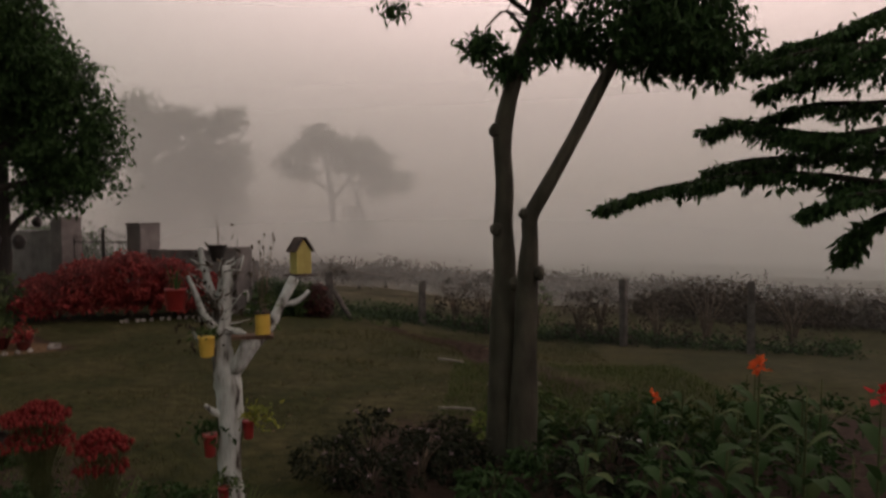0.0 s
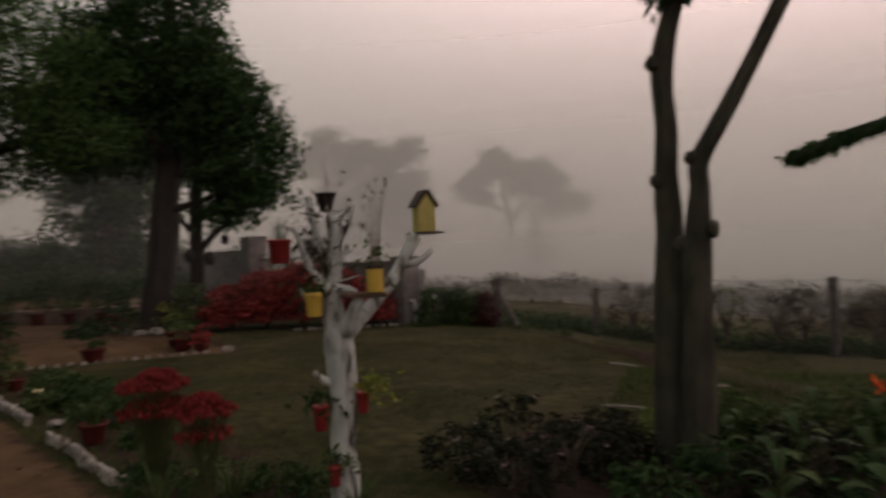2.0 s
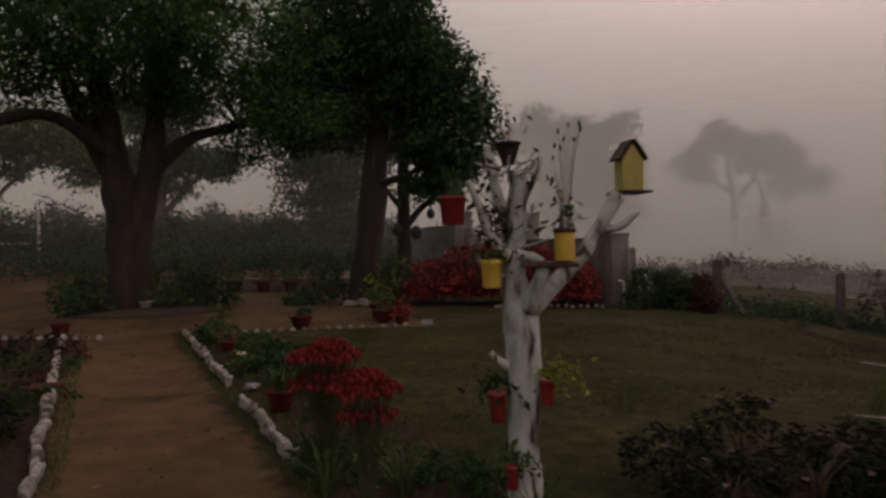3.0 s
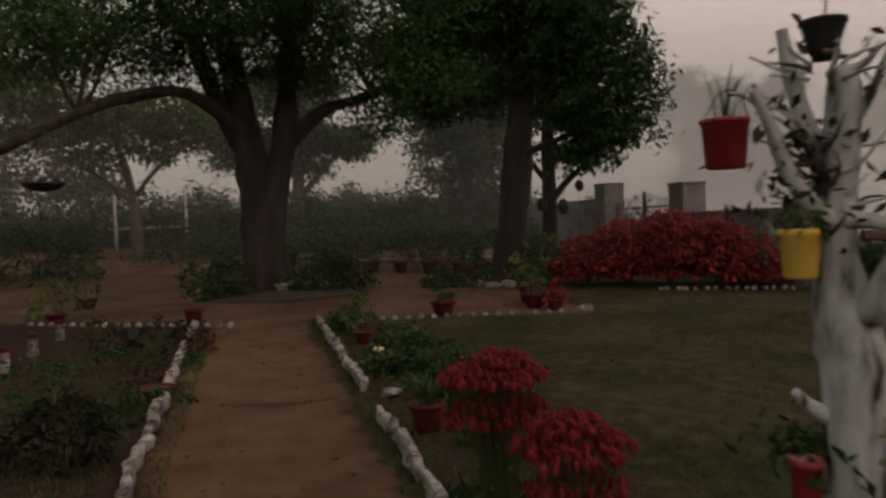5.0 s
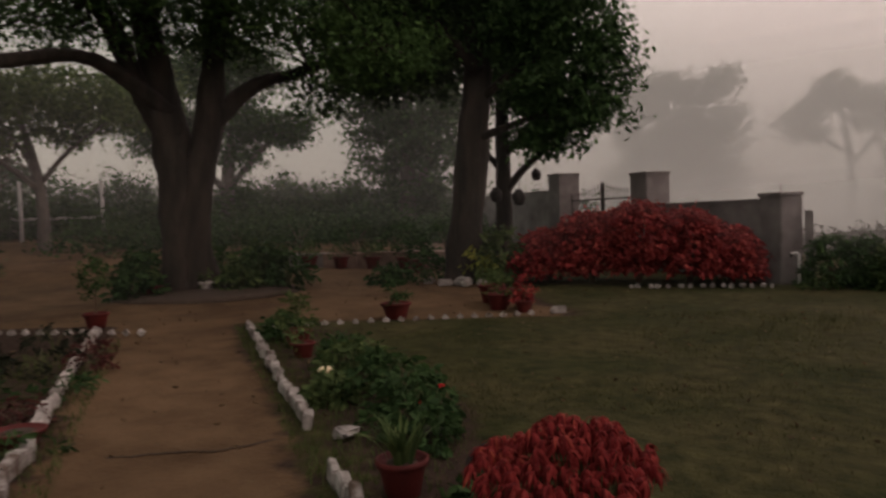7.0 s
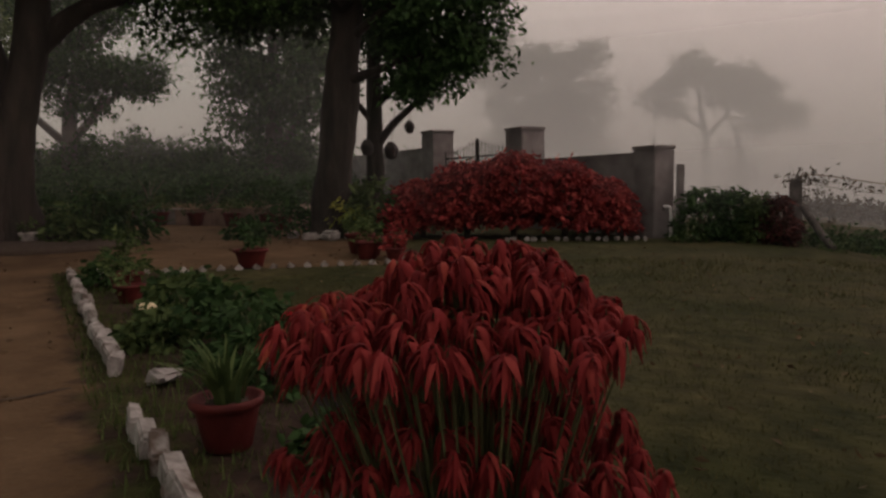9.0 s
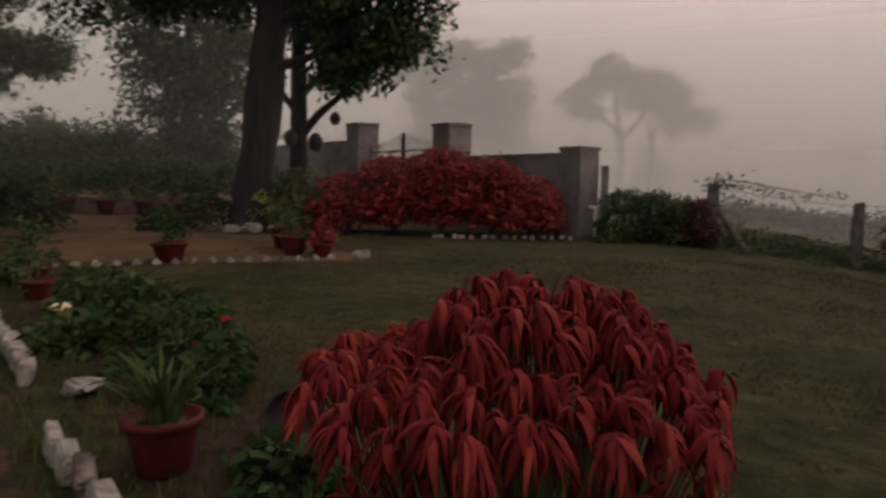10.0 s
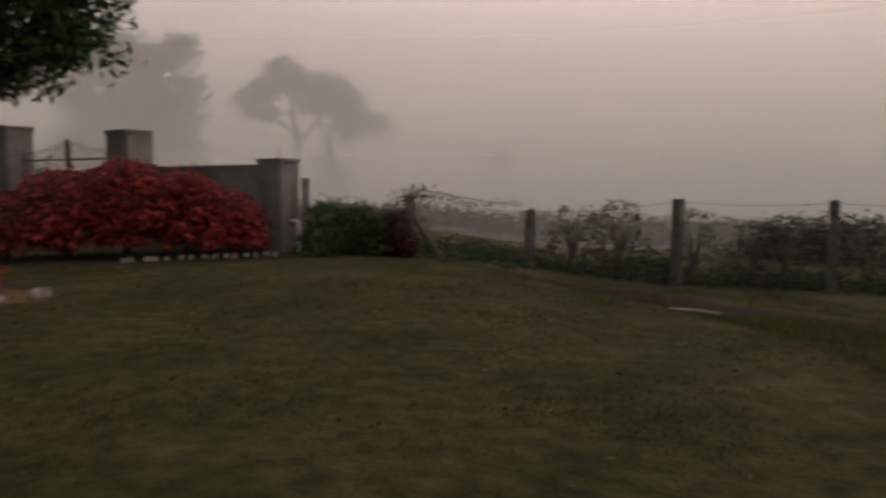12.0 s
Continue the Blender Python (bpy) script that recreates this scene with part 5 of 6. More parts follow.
part("leaves", leaf_mesh("leaves", np.array([(0, 0, 0.17)] * 60) + RNG.normal(size=(60, 3)) * (0.05, 0.04, 0.04), 0.05, M_LEAF_MID), None, ypot)
for x, y, z, s, lm, lab in ((-1.31, 4.93, 0.5, 0.9, M_LEAF_DARK, "tall red pot tied to the white trunk"), (-1.06, 5.04, 0.6, 0.75, M_LEAF_YELLOW, "small red pot with yellow-green leaves tied to the trunk"), (-1.2, 4.88, 0.16, 0.7, M_LEAF_MID, "small red pot low on the white trunk")):
    rp = thing("trunk_pot", (x, y, z), lab, "pot", "pots on the white tree")
    part("pot", lathe([(0.04 * s, 0), (0.045 * s, 0.01), (0.056 * s, 0.16 * s), (0.06 * s, 0.165 * s), (0.06 * s, 0.19 * s), (0.05 * s, 0.185 * s)], 16), M_REDPLASTIC, rp)
    part("leaves", leaf_mesh("leaves", np.array([(0.06 * (lm is M_LEAF_YELLOW), 0.03, 0.22 * s)] * 90) + RNG.normal(size=(90, 3)) * (0.07, 0.06, 0.05), 0.06, lm), None, rp)

# ---- red-leaved amaranths near the walk ----


def tassel(rng, top):
    """A ragged bell of limp, pointed leaves that bend over from one point and hang."""
    v, f = [], []
    lean = rng.normal(size=2) * 0.008
    for k in range(26):
        w = k * 2.4 + rng.uniform(-0.5, 0.5)
        reach, fall, wide = rng.uniform(0.006, 0.026), rng.uniform(0.022, 0.05), rng.uniform(0.0055, 0.0105)
        d, s = np.array((math.cos(w), math.sin(w), 0)), np.array((-math.sin(w), math.cos(w), 0))
        twist, start = rng.uniform(-1, 1), rng.uniform(0, 0.022)
        n = len(v)
        for t in (0.0, 0.2, 0.45, 0.72, 1.0):
            m = np.array(top) + d * reach * (1 - (1 - t) ** 1.9) + s * twist * 0.014 * t * t + np.array((lean[0] * t, lean[1] * t, 0.007 * math.sin(2.6 * t) - start - fall * t ** 1.4))
            h = wide * 0.5 * math.sin(math.pi * (0.1 + 0.87 * t)) ** 0.9
            v += [m + s * h - d * h * 0.3, m + d * h * 0.3, m - s * h - d * h * 0.3]
        for i in range(4):
            f += [(n + 3 * i, n + 3 * i + 1, n + 3 * i + 4, n + 3 * i + 3), (n + 3 * i + 1, n + 3 * i + 2, n + 3 * i + 5, n + 3 * i + 4)]
    return np.array(v), f, True


def amaranth(x, y, top, tiers, seed):
    """Bare green stems in tiers (height below the top, radius, shift, heads), each ending in a tassel of drooping red leaves."""
    ob = thing("red_amaranth", ground_at(x, y), "bushy amaranth with drooping crimson leaves over bare stems", "plant", "red amaranths by the lawn")
    rng = np.random.default_rng(seed)
    H = top - float(gz(x, y))
    for under, inner, outer, shift, count in tiers:
        for k in range(count):
            a = k * 2.4 + under * 30
            q = math.sqrt(inner ** 2 + (outer ** 2 - inner ** 2) * (k + 0.5) / count) * rng.uniform(0.92, 1.08)
            hx, hy = q * math.cos(a) + shift[0], q * math.sin(a) + shift[1]
            hz = H - under - 0.04 * (q / outer) ** 2 - abs(rng.normal()) * 0.016
            st = part("stem", tube([(hx * 0.1, hy * 0.1, -0.03), (hx * 0.4, hy * 0.4, hz * 0.5), (hx * 0.95, hy * 0.95, hz - 0.05), (hx, hy, hz)], [0.0024, 0.002, 0.0016, 0.0013], 5, 3), M_STEM, ob)
            part("leaf_head", tassel(rng, (hx, hy, hz + 0.006)), M_LEAF_RED, st)
    n = 60
    lc = rng.normal(size=(n, 3)) * (outer * 0.45, outer * 0.45, 0.1) + (0, 0, H * 0.5)
    part("lower_leaves", leaf_mesh("lower_leaves", lc, 0.05, M_LEAF_MID, droop=0.5), None, ob, "green lower leaves")
    return ob


amaranth(-2.67, 5.03, 0.895, ((0.0, 0.0, 0.135, (0.012, 0.006), 50), (0.06, 0.09, 0.24, (-0.02, -0.008), 112), (0.19, 0.05, 0.2, (0.0, 0.0), 44), (0.245, 0.12, 0.26, (-0.01, 0.0), 60)), 3)
amaranth(-1.90, 4.50, 0.83, ((0.0, 0.0, 0.12, (0, 0), 40), (0.055, 0.07, 0.19, (0, 0), 74), (0.2, 0.05, 0.18, (0.0, 0.0), 36)), 4)

# ---- kerbs of whitewashed bricks ----
BRICKS = []
for k in range(6):
    b = box((0.22, 0.105, 0.085), 0.012, (0, 0, 0), 0, 0.007)
    me = bpy.data.meshes.new("brick")
    b.to_mesh(me)
    b.free()
    me.materials.append(M_BRICKW)
    BRICKS.append(me)


def kerb(name, spans, b, label, slant=0.0):
    ob = thing(name, on_path(4, b), label, "kerb", kind="structure")
    for a0, a1 in spans:
        a = a0
        while a < a1:
            x, y, z = on_path(a, b + slant * a + RNG.normal() * 0.012)
            st = int(RNG.uniform() < 0.25)
            o = part("brick", BRICKS[int(RNG.integers(6))], None, ob)
            o.matrix_basis = Matrix.Translation(Vector((x, y, z + 0.045 + 0.02 * st)) - ob.location) @ Euler((RNG.normal() * 0.12, RNG.normal() * 0.13, math.atan2(0.52, -0.854) + RNG.normal() * 0.14)).to_matrix().to_4x4() @ Matrix.Diagonal((RNG.uniform(0.75, 1.05), RNG.uniform(0.5, 0.8), RNG.uniform(0.9, 1.3), 1))
            a += RNG.uniform(0.17, 0.24)
    return ob


kerb("kerb_left", [(-1.6, 8.15)], -1.67, "kerb of uneven whitewashed bricks beside the sandy path", -0.022)
kerb("kerb_right", [(-0.05, 1.9), (2.95, 7.7)], -0.05, "broken kerb of whitewashed bricks beside the flower bed")


def dogtooth(name, p, q, label):
    ob = thing(name, ground_at(*p), label, "edging", kind="structure")
    d = np.array(q) - np.array(p)
    n = int(np.linalg.norm(d) / 0.19)
    for k in range(n):
        x, y = np.array(p) + d * k / n
        o = part("brick", BRICKS[k % 6], None, ob)
        o.matrix_basis = Matrix.Translation(Vector((x, y, float(gz(x, y)) + 0.02)) - ob.location) @ Matrix.Rotation(math.atan2(d[1], d[0]), 4, "Z") @ Matrix.Rotation(radians(45) + RNG.normal() * 0.12, 4, "Y") @ Matrix.Diagonal((0.34, 0.6, 0.85, 1))
    return ob


dogtooth("edging_lawn", (-9.25, 9.25), (-6.95, 11.95), "row of whitewashed bricks set slantwise along the lawn")
dogtooth("edging_bed", (-13.2, 6.15), (-10.15, 8.1), "row of whitewashed bricks set slantwise along the bed")
for p, s in (((-5.2, 6.62), 0.7), ((-9.2, 9.15), 0.9), ((-10.2, 14.35), 1.5), ((-10.55, 14.25), 1.2), ((-9.85, 14.45), 1.3), ((-11.1, 14.45), 1.0), ((-6.85, 12.1), 0.8), ((-4.75, 7.0), 0.8)):
    st = thing("pale_stone", ground_at(*p, 0.05 * s), "rough pale stone lying on the ground", "stone", "loose pale stones")
    part("stone", box((0.24 * s, 0.15 * s, 0.12 * s), 0.03 * s, (0, 0, 0), RNG.uniform(0, 3), 0.02), M_STONE, st)

# ---- pots and plants of the bed beside the path ----
flower_pot(-4.25, 6.1, 0.13, 0.2, M_TERRA, "red clay pot with arching strap leaves", plant="straps", plant_h=0.28, leaf=0.024, count=46, leaf_mat=M_LEAF_MID)
tipped = thing("black_pot", ground_at(-4.0, 6.5, 0.1), "black pot tipped on its side", "pot")
tp = part("pot", lathe(pot_profile(0.11, 0.17)), M_BLACK, tipped)
tp.rotation_euler = (radians(75), 0, radians(35))
flower_pot(-7.95, 8.5, 0.15, 0.2, M_TERRA, "red clay pot with feathery green plant", plant="leafy", plant_h=0.42, leaf=0.06, leaf_mat=M_LEAF_MID, count=320)
flower_pot(-7.45, 8.15, 0.12, 0.16, M_TERRA, "low red clay pot among bed plants", plant="leafy", plant_h=0.15, count=60)
flower_pot(-8.45, 10.6, 0.2, 0.22, M_TERRA, "red clay pot with a leafy plant on the sand", plant="leafy", plant_h=0.34, leaf_mat=M_LEAF_DARK, count=200)
for x, y, s in ((-7.75, 12.0, 1.0), (-7.45, 12.2, 0.9), (-7.95, 12.35, 1.1), (-7.3, 11.95, 0.7), (-8.3, 12.6, 1.2)):
    flower_pot(x, y, 0.17 * s, 0.24 * s, M_TERRA, "red painted pot in a cluster by the lawn", "cluster of red pots", plant="leafy", plant_h=0.28 * s, leaf_mat=M_LEAF_COPPER if s < 1 else M_LEAF_MID, count=120)
lamp = thing("garden_light", ground_at(-6.05, 7.2), "small stake light with a cream cap", "lamp")
part("stake", tube([(0, 0, -0.05), (0, 0, 0.2)], [0.008, 0.008], 6, 2), M_IRON, lamp)
part("cap", lathe([(0.03, 0.19), (0.055, 0.2), (0.058, 0.225), (0.04, 0.245), (0.01, 0.25)], 16), M_LAMP, lamp)
BED = [(-6.25, 7.7, 0.3, 0.34, M_LEAF_MID), (-5.7, 7.45, 0.34, 0.36, M_LEAF_DARK), (-5.15, 7.2, 0.3, 0.34, M_LEAF_DARK), (-6.7, 8.0, 0.25, 0.3, M_LEAF_DARK), (-4.75, 6.8, 0.25, 0.26, M_LEAF_DARK), (-5.9, 7.15, 0.2, 0.22, M_LEAF_MID), (-8.5, 8.75, 0.2, 0.3, M_LEAF_DARK), (-3.8, 6.2, 0.14, 0.14, M_LEAF_DARK)]
for x, y, r, h, m in BED:
    bush("bed_plant", x, y, r, h, 0.068, 400, m, "leafy bedding plant beside the brick kerb", "plants of the kerb bed", stems=4, stem_mat=M_STEM, low=0.05, aspect=0.55)
bush("rose_plant", -4.75, 6.95, 0.16, 0.36, 0.05, 150, M_LEAF_DARK, "thin rose bush with dark red blooms", flowers=(4, 0.03, M_PETAL_RED), stems=5, stem_mat=M_STEM)
for x, y, r, h, m in ((-2.65, 5.0, 0.26, 0.24, M_LEAF_DARK), (-2.25, 5.3, 0.28, 0.2, M_LEAF_MID), (-1.8, 5.2, 0.25, 0.2, M_LEAF_DARK), (-3.1, 5.35, 0.18, 0.12, M_LEAF_DARK), (-1.5, 5.3, 0.22, 0.18, M_LEAF_DARK)):
    bush("low_plant", x, y, r, h, 0.05, 380, m, "low leafy plant at the foot of the beds", "low plants near the tree", stems=3, stem_mat=M_STEM, low=0.05)
for x, y in ((-2.45, 4.75), (-1.05, 4.85), (-2.0, 4.95)):
    tuft = thing("strap_plant", ground_at(x, y), "tuft of arching green strap leaves", "plant", "strap-leaved tufts")
    part("leaves", blades(26, 0.06, 0.34, 0.022, 0.7), M_LEAF_MID, tuft)

# ---- pale flowering bushes and cannas of the foreground bed ----
for x, y, r, h in ((-0.35, 6.45, 0.42, 0.5), (0.15, 6.0, 0.36, 0.42), (-0.65, 6.05, 0.36, 0.34), (0.3, 6.75, 0.3, 0.34), (-0.25, 5.7, 0.34, 0.3)):
    bush("flowering_bush", x, y, r, h, 0.055, 620, M_LEAF_PURPLE, "dark small-leaved bush with pale blooms", "pale flowering bushes", stems=8, low=0.08, flowers=(5, 0.026, M_PETAL_PINK))
for x, y, h, f in ((2.6, 4.9, 1.28, M_PETAL_ORANGE), (3.35, 4.75, 1.12, M_PETAL_RED), (3.1, 5.3, 1.0, None), (1.5, 6.0, 0.4, None), (2.35, 5.6, 0.45, None), (2.9, 6.2, 0.62, None), (3.5, 6.3, 0.8, None), (3.4, 7.4, 0.7, None), (2.7, 5.8, 0.45, None), (3.9, 5.5, 0.8, None), (3.2, 5.7, 0.55, None), (1.75, 6.9, 0.34, None), (1.45, 5.3, 0.5, None), (1.95, 5.0, 0.6, None), (2.1, 6.1, 0.5, None), (2.3, 6.7, 0.62, M_PETAL_ORANGE), (2.85, 6.7, 0.7, None), (3.3, 6.9, 0.8, None), (3.75, 6.5, 0.85, None), (1.2, 6.9, 0.5, None), (2.45, 5.1, 0.7, None), (3.0, 4.4, 0.8, None), (3.8, 4.6, 0.8, None), (1.7, 6.35, 0.5, None), (2.0, 7.4, 0.5, None), (2.75, 7.4, 0.6, None)):
    canna(x, y, h, f, leaf=0.23 + 0.1 * h)
for x, y, r, h, m in ((1.2, 6.1, 0.3, 0.3, M_LEAF_DARK), (1.7, 7.2, 0.4, 0.3, M_LEAF_MID), (2.5, 6.6, 0.4, 0.35, M_LEAF_DARK), (3.1, 7.0, 0.45, 0.4, M_LEAF_MID), (0.75, 5.6, 0.3, 0.22, M_LEAF_DARK), (2.4, 8.2, 0.4, 0.3, M_LEAF_MID), (3.8, 8.2, 0.5, 0.4, M_LEAF_DARK), (1.2, 8.6, 0.45, 0.2, M_LEAF_MID), (0.9, 7.6, 0.35, 0.22, M_LEAF_BRIGHT), (3.7, 7.0, 0.4, 0.45, M_LEAF_DARK), (1.9, 6.6, 0.35, 0.35, M_LEAF_PURPLE), (2.7, 7.6, 0.4, 0.35, M_LEAF_DARK), (1.5, 5.7, 0.35, 0.3, M_LEAF_PURPLE), (2.1, 5.5, 0.35, 0.35, M_LEAF_DARK), (3.4, 6.0, 0.4, 0.4, M_LEAF_DARK), (1.25, 7.3, 0.35, 0.25, M_LEAF_DARK), (4.2, 7.4, 0.5, 0.5, M_LEAF_DARK), (0.5, 6.2, 0.3, 0.3, M_LEAF_PURPLE)):
    bush("bed_undergrowth", x, y, r, h, 0.08, 380, m, "dark leafy undergrowth in the flower bed", "undergrowth of the flower bed", stems=4, stem_mat=M_STEM, low=0.05)
for p, q, r in (((0.16, 8.35), (0.6, 8.3), 0.016), ((1.75, 7.48), (2.42, 7.02), 0.018), ((0.85, 8.0), (1.15, 7.85), 0.015), ((0.75, 9.9), (1.5, 10.0), 0.018), ((-0.1, 12.5), (0.35, 12.2), 0.02), ((2.6, 7.9), (3.0, 7.75), 0.016)):
    pipe = thing("pale_pipe", ground_at(*p, 0.05), "length of pale pipe lying on the ground", "pipe", "loose pale pipes")
    b2 = ground_at(*q, 0.05)
    part("pipe", tube([(0, 0, 0), ((b2[0] - p[0]) / 2, (b2[1] - p[1]) / 2, 0.005), (b2[0] - p[0], b2[1] - p[1], b2[2] - pipe.location.z)], [r, r, r], 8, 3), M_PIPE if p[1] < 8.2 else M_STICK, pipe)

# ---- the bed beyond the path and the yard round the big trees ----
bush("dark_shrub", -5.55, 4.1, 0.32, 0.42, 0.07, 700, M_LEAF_PURPLE, "dark purplish shrub in the soil bed", stems=8, low=0.05)
for x, y, r, h, m in ((-8.3, 5.5, 0.3, 0.24, M_LEAF_DARK), (-7.3, 4.6, 0.35, 0.26, M_LEAF_DARK), (-9.0, 6.3, 0.35, 0.3, M_LEAF_DARK), (-6.8, 4.15, 0.32, 0.3, M_LEAF_DARK), (-9.4, 5.9, 0.3, 0.3, M_LEAF_DARK), (-7.9, 6.05, 0.26, 0.2, M_LEAF_DARK), (-6.3, 4.6, 0.22, 0.18, M_LEAF_DARK), (-10.1, 6.9, 0.35, 0.32, M_LEAF_DARK), (-8.8, 4.9, 0.3, 0.26, M_LEAF_DARK), (-10.8, 6.3, 0.32, 0.3, M_LEAF_DARK), (-9.8, 4.6, 0.35, 0.3, M_LEAF_DARK), (-6.6, 5.1, 0.24, 0.2, M_LEAF_DARK), (-6.0, 3.7, 0.3, 0.25, M_LEAF_DARK)):
    bush("soil_bed_plant", x, y, r, h * 0.85, 0.07, 130, M_LEAF_PURPLE if x * 7 % 1 < 0.35 else m, "leafy plant in the dark soil bed", "plants of the soil bed", stems=3, stem_mat=M_STEM, low=0.04)
for x, y in ((-7.2, 5.4), (-8.6, 6.55), (-9.3, 6.9)):
    bush("red_bed_plant", x, y, 0.2, 0.2, 0.06, 150, M_LEAF_DULLRED, "low dull red plant by the kerb", "red plants of the soil bed", stems=3)
flower_pot(-6.75, 5.25, 0.16, 0.12, M_TERRA, "shallow red clay bowl by the kerb", plant="none")
for x, y in ((-9.3, 4.75), (-10.2, 5.3), (-11.25, 5.95)):
    peg = thing("painted_peg", ground_at(x, y), "short white brick post with a red top", "peg", "white and red pegs")
    part("peg", box((0.1, 0.09, 0.26), 0.012, (0, 0, 0.1), 0.4, 0.005), M_BRICKW, peg)
    part("red_top", box((0.106, 0.096, 0.07), 0.012, (0, 0, 0.24), 0.4, 0.003), M_TERRA, peg)
flower_pot(-11.35, 7.95, 0.16, 0.2, M_TERRA, "red pot with a clipped dark standard plant", plant="ball", plant_h=0.72, leaf=0.06, leaf_mat=M_LEAF_DARK, count=420)
bush("yellow_bush", -13.75, 6.75, 0.42, 0.62, 0.1, 260, M_LEAF_BRIGHT, "low yellowish bush at the sand's edge", stems=5, low=0.1)
flower_pot(-13.5, 6.62, 0.17, 0.13, M_TERRA, "shallow dark red bowl at the sand's edge", plant="none")
flower_pot(-14.96, 7.63, 0.22, 0.2, M_TERRA, "dark red pot with a thin leafy shrub", plant="leafy", plant_h=0.6, leaf=0.07, leaf_mat=M_LEAF_DARK, count=160)
bush("grassy_bush", -22.0, 8.9, 1.6, 1.5, 0.3, 1400, M_LEAF_DARK, "large rounded grassy bush beyond the sand yard", stems=6, low=0.02, aspect=0.2, droop=0.1)
bush("grassy_bush", -23.5, 6.6, 1.6, 1.4, 0.3, 1200, M_LEAF_DARK, "large rounded grassy bush beyond the sand yard", stems=6, low=0.02, aspect=0.2, droop=0.1)
mound = thing("tree_bed", ground_at(-13.8, 11.2, -0.02), "low dark earth bed round the big trunk", "bed", kind="structure")
part("bed", lathe([(1.75, 0), (1.6, 0.07), (1.2, 0.12), (0.4, 0.15)], 40), M_SOILPOT, mound)
for x, y, r, h, m in ((-14.5, 10.2, 0.42, 0.75, M_LEAF_DARK), (-13.9, 9.9, 0.35, 0.5, M_LEAF_DARK), (-13.2, 11.9, 0.5, 0.85, M_LEAF_DARK), (-13.6, 12.3, 0.45, 0.8, M_LEAF_MID), (-12.8, 12.3, 0.4, 0.7, M_LEAF_DARK), (-13.0, 11.4, 0.35, 0.55, M_LEAF_MID)):
    bush("tree_foot_plant", x, y, r, h, 0.15, 330, m, "dark broad-leaved plant at the big tree's foot", "plants round the big tree", stems=6, stem_mat=M_STEM, low=0.05, aspect=0.5)
flower_pot(-13.35, 10.9, 0.14, 0.26, M_STONE, "white pot with a small plant below the tree", plant="leafy", plant_h=0.2, count=60)
flower_pot(-13.75, 10.1, 0.15, 0.24, M_TERRA, "red pot among leaves at the tree's foot", plant="leafy", plant_h=0.3, count=100)
flower_pot(-13.0, 11.1, 0.13, 0.22, M_BLACK, "dark pot with a leafy plant at the tree's foot", plant="leafy", plant_h=0.3, count=100, leaf_mat=M_LEAF_DARK)
stick = thing("leaning_sticks", ground_at(-14.9, 9.9), "thin sticks leaning by the big trunk", "stick")
for k in range(3):
    part("stick", tube([(0.1 * k, 0.1 * k, 0.02), (0.25 + 0.05 * k, 0.2, 0.8 - 0.1 * k)], [0.014, 0.01], 6, 2), M_STEM_DRY, stick)
ledge = thing("planter_ledge", ground_at(-15.4, 16.4), "low brick planter ledge with a pale sanded top", "ledge", kind="structure")
for k in range(6):
    w = 0.42 + 0.02 * k
    part("ledge_block", box((0.95, 0.5, 0.42), 0.02, (-1.6 + 0.78 * k, 0.4 * k - 1.0, 0.14), 0.48, 0.01), M_PLASTER if k > 1 else M_CEMENT, ledge)
for x, y, h, m in ((-16.6, 15.1, 0.5, M_LEAF_DARK), (-15.9, 15.5, 0.4, M_LEAF_MID), (-15.2, 15.9, 0.6, M_LEAF_DARK), (-14.5, 16.3, 0.35, M_LEAF_MID), (-13.8, 16.7, 0.45, M_LEAF_DARK), (-17.4, 14.7, 0.7, M_LEAF_DARK), (-12.9, 16.2, 0.5, M_LEAF_DARK)):
    flower_pot(x, y, 0.2, 0.3, M_TERRA, "red clay pot with a dark plant before the ledge", "pots before the ledge", plant="leafy", plant_h=h, leaf=0.09, leaf_mat=m, count=220)
for x, y, h in ((-17.5, 18.6, 1.0), (-16.2, 19.2, 0.9), (-14.8, 19.6, 1.1), (-18.8, 17.6, 1.1), (-20.2, 16.4, 1.0), (-13.6, 19.5, 0.9)):
    bush("yard_bush", x, y, 0.8, h, 0.14, 420, M_LEAF_DARK, "dark bush behind the planter ledge", "bushes behind the ledge", stems=5, low=0.05)
crot = bush("croton_shrub", -9.75, 15.05, 0.42, 1.05, 0.17, 480, M_LEAF_MID, "yellow-green croton shrub beside the leaning trunk", stems=7, stem_mat=M_STEM, low=0.1, aspect=0.4)
bush("croton_shrub", -9.95, 14.6, 0.26, 0.75, 0.13, 130, M_LEAF_YELLOW, "small yellow croton beside the leaning trunk", stems=4, stem_mat=M_STEM, low=0.4)
for x, y, r, h in ((-11.7, 13.9, 0.3, 0.4), (-14.6, 13.1, 0.45, 0.6), (-15.6, 12.4, 0.6, 0.8), (-15.2, 11.0, 0.5, 0.75)):
    bush("yard_plant", x, y, r, h, 0.13, 300, M_LEAF_DARK, "dark broad-leaved plant under the trees", "plants under the trees", stems=5, stem_mat=M_STEM, low=0.05, aspect=0.5)
bush("trunk_foot_plant", -11.2, 14.5, 0.4, 0.65, 0.14, 320, M_LEAF_DARK, "dark plant at the leaning trunk's foot", stems=5)

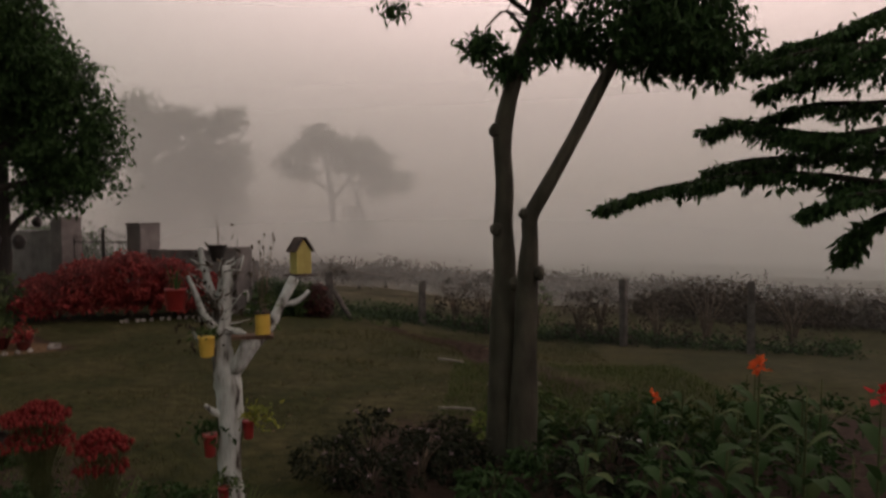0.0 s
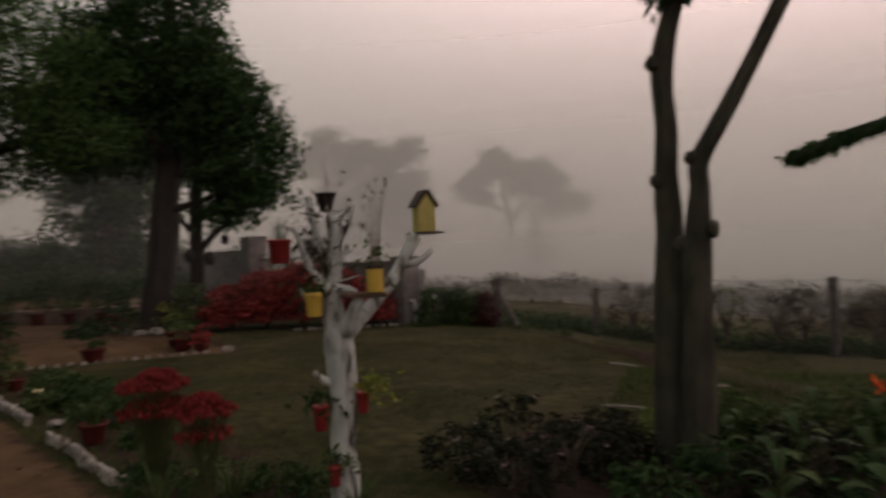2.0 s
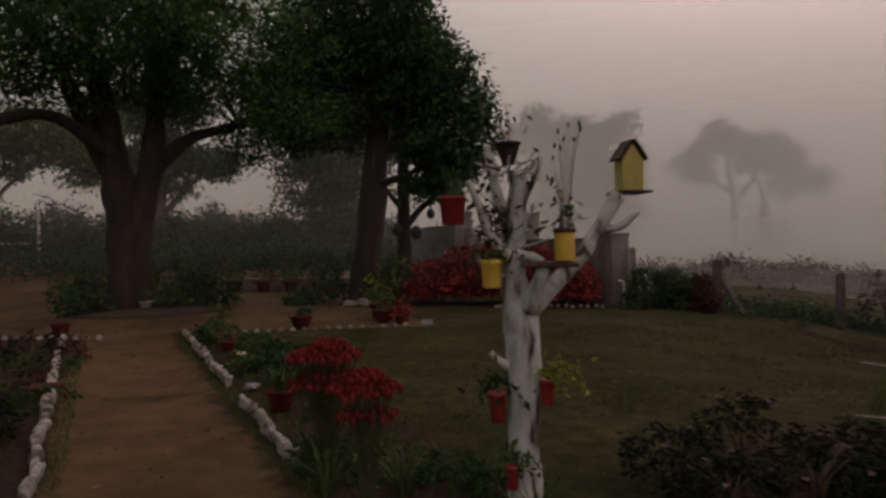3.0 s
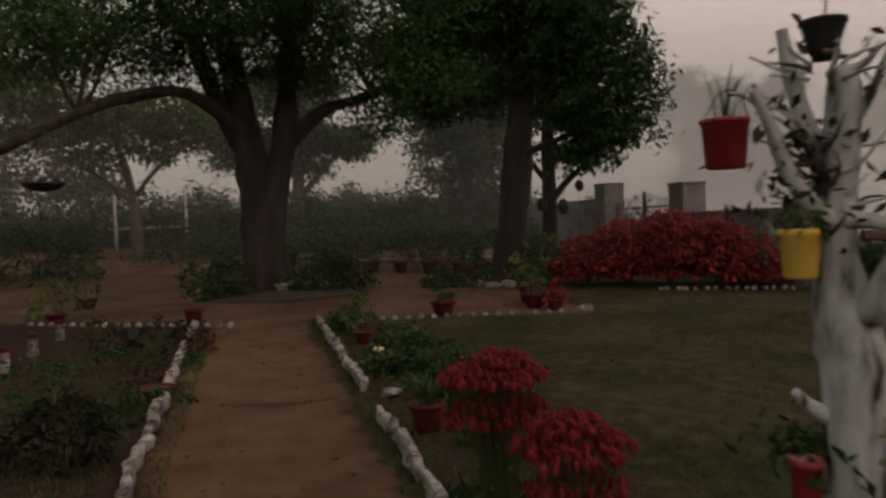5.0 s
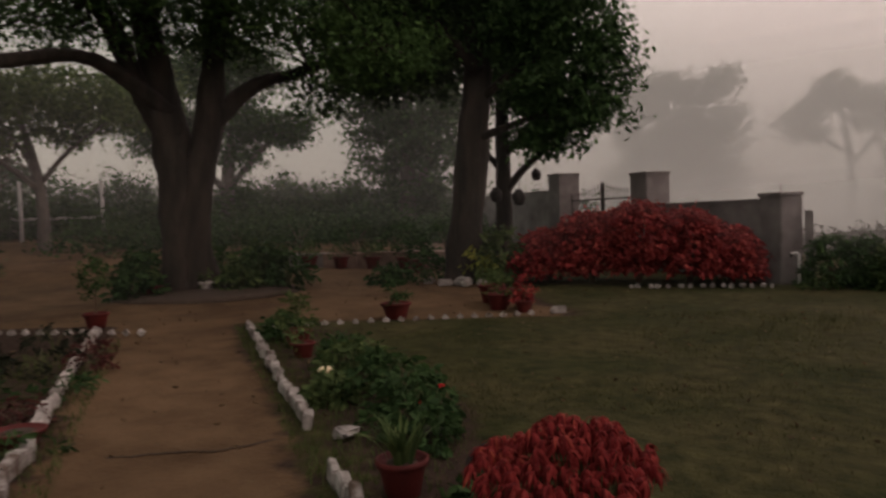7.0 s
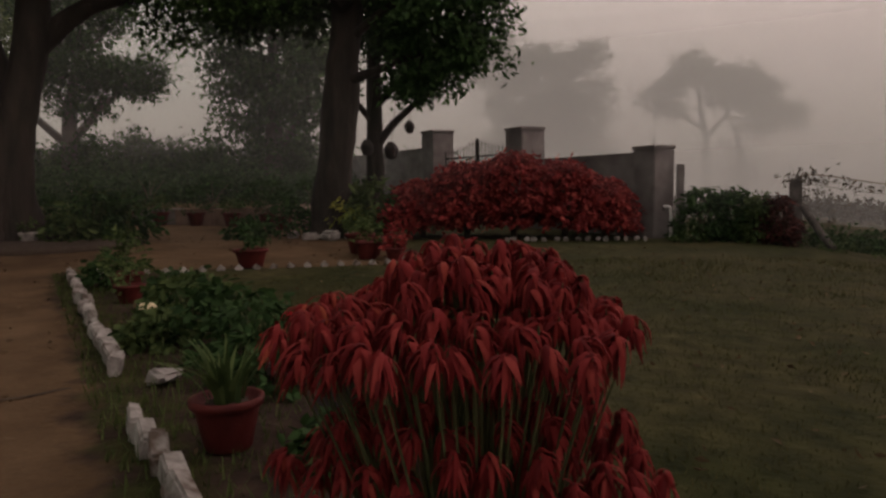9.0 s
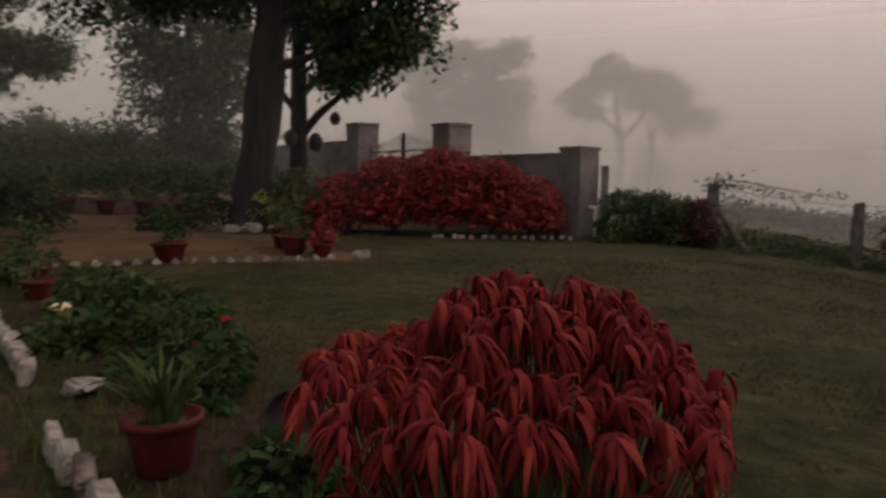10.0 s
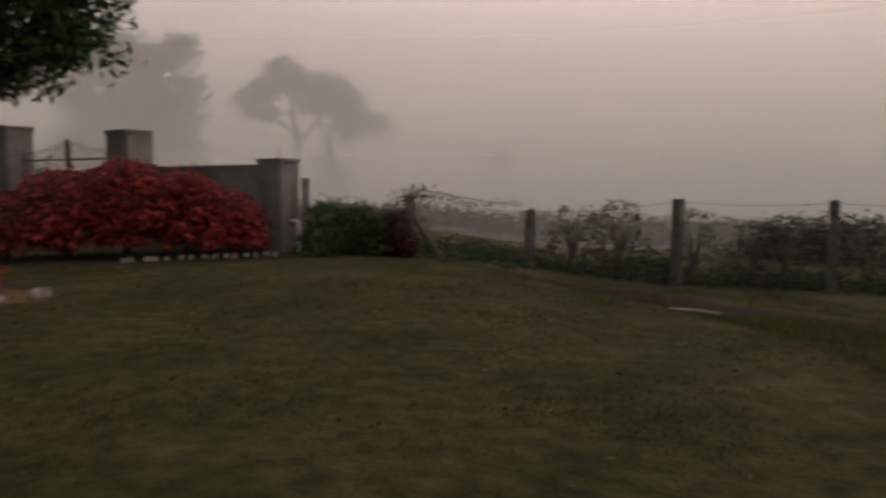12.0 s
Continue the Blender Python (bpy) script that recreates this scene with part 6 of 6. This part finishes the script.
goal = thing("goal_frame", (-28.6, 15.1, float(gz(-28.6, 15.1))), "white goal frame standing in the fog", "goal")
for y in (-1.2, 1.2):
    part("post", tube([(0.4 * y, y, -0.3), (0.4 * y, y, 2.0)], [0.06, 0.06], 8, 2), M_PIPE, goal)
part("back_bar", tube([(-1.3, -1.2, 0.7), (-0.3, 1.3, 0.7)], [0.05, 0.05], 8, 2), M_PIPE, goal)
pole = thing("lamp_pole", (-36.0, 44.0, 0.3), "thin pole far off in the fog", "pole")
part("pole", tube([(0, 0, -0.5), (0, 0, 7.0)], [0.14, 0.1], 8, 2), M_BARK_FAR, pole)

crack = [(-6.15, 5.5), (-6.03, 5.64), (-5.85, 5.86), (-5.72, 5.96), (-5.66, 6.1), (-5.56, 6.36)]
cv, cl = [], spline([(x, y, 0) for x, y in crack], 6)
for k, p in enumerate(cl):
    w = 0.004 + 0.008 * abs(noise.noise(Vector((k * 0.6, 0, 0)))) + 0.006
    p = p + RNG.normal(size=3) * 0.008
    g = float(gz(p[0], p[1])) - 0.013
    cv += [(p[0] - w * 0.854, p[1] + w * 0.52, g), (p[0], p[1], g + 0.004), (p[0] + w * 0.854, p[1] - w * 0.52, g)]
cf = [q for k in range(len(cl) - 1) for q in ((3 * k, 3 * k + 1, 3 * k + 4, 3 * k + 3), (3 * k + 1, 3 * k + 2, 3 * k + 5, 3 * k + 4))]
tagged(part("path_crack", (np.array(cv), cf), M_SOILPOT), "thin dirt-filled crack across the sandy path", "crack", kind="structure")

# ---- grass ----


def grass_patch(name, n, x0, x1, y0, y1, height, mat, label, keep):
    x, y = RNG.uniform(x0, x1, n), RNG.uniform(y0, y1, n)
    ok = keep(x, y)
    x, y = x[ok], y[ok]
    n = len(x)
    a, L = RNG.uniform(0, 6.28, n), height * RNG.uniform(0.4, 1.25, n)
    d = np.stack([np.cos(a), np.sin(a), np.zeros(n)], 1)
    s = np.stack([-d[:, 1], d[:, 0], d[:, 2]], 1) * (0.0035 + 0.0015 * RNG.uniform(0, 1, n))[:, None]
    base = np.stack([x, y, gz(x, y) - 0.012], 1)
    tip = base + d * (L * RNG.uniform(0.2, 0.9, n))[:, None] + np.stack([0 * L, 0 * L, L], 1)
    v = np.stack([base + s, base - s, tip], 1).reshape(-1, 3)
    me = bpy.data.meshes.new(name)
    me.vertices.add(3 * n)
    me.vertices.foreach_set("co", v.ravel())
    me.loops.add(3 * n)
    me.loops.foreach_set("vertex_index", np.arange(3 * n, dtype=np.int32))
    me.polygons.add(n)
    me.polygons.foreach_set("loop_start", np.arange(0, 3 * n, 3, dtype=np.int32))
    me.materials.append(mat)
    me.update()
    tagged(new(name, me), label, "grass", kind="stuff")


def lawn_keep(x, y):
    p = np.stack([x, y], 1) - PATH_O
    a, b = p @ PATH_U, p @ PATH_V
    lump = np.array([noise.noise(Vector((u * 1.7, w * 1.7, 5))) for u, w in zip(x, y)])
    return (b > 0.9) & (a < 8 - 0.35 * b) & ~((x > -0.5) & (y < 7.9)) & ~((np.abs(x - ditch_x(y) - 0.2) < 0.45) & (y > 10.3) & (y < 16.6)) & (lump + RNG.uniform(-0.5, 0.5, len(x)) > -0.25)


def verge_keep(x, y):
    p = np.stack([x, y], 1) - PATH_O
    a, b = p @ PATH_U, p @ PATH_V
    return (((b > -0.2) & (b < 0.9)) | ((b > -1.75) & (b < -1.5)) | ((b < -1.85) & (b > -3.2))) & (a < 8) & (a > -2)


def litter(name, n, label, keep):
    """Dry fallen leaves lying flat."""
    x, y = RNG.uniform(-13, 3, n), RNG.uniform(3.5, 15, n)
    ok = keep(x, y)
    c = np.stack([x[ok], y[ok], gz(x[ok], y[ok]) + 0.02], 1)
    ways = RNG.normal(size=(len(c), 3)) * (1, 1, 0.15)
    tagged(new(name, leaf_mesh(name, c, 0.05, M_LITTER, droop=0.02, aspect=0.45, ways=ways)), label, "leaves", kind="stuff")


litter("fallen_leaves", 1400, "dry fallen leaves scattered over lawn and path", lambda x, y: x < 9)
grass_patch("lawn_grass", 120000, -7.5, 1.5, 4.2, 12.5, 0.032, M_GRASS, "short dry lawn grass", lawn_keep)
grass_patch("far_lawn_grass", 40000, -9.5, 3.0, 12.5, 17.0, 0.06, M_GRASS, "short dry grass of the far lawn", lawn_keep)
grass_patch("verge_grass", 42000, -10, -1.0, 3.5, 10.5, 0.07, M_GRASS_GREEN, "green weedy grass along the kerbs", verge_keep)
grass_patch("bed_grass", 16000, 0.0, 4.0, 7.5, 12.5, 0.10, M_GRASS_GREEN, "longer green grass beyond the flower bed", lambda x, y: x > 0.2)
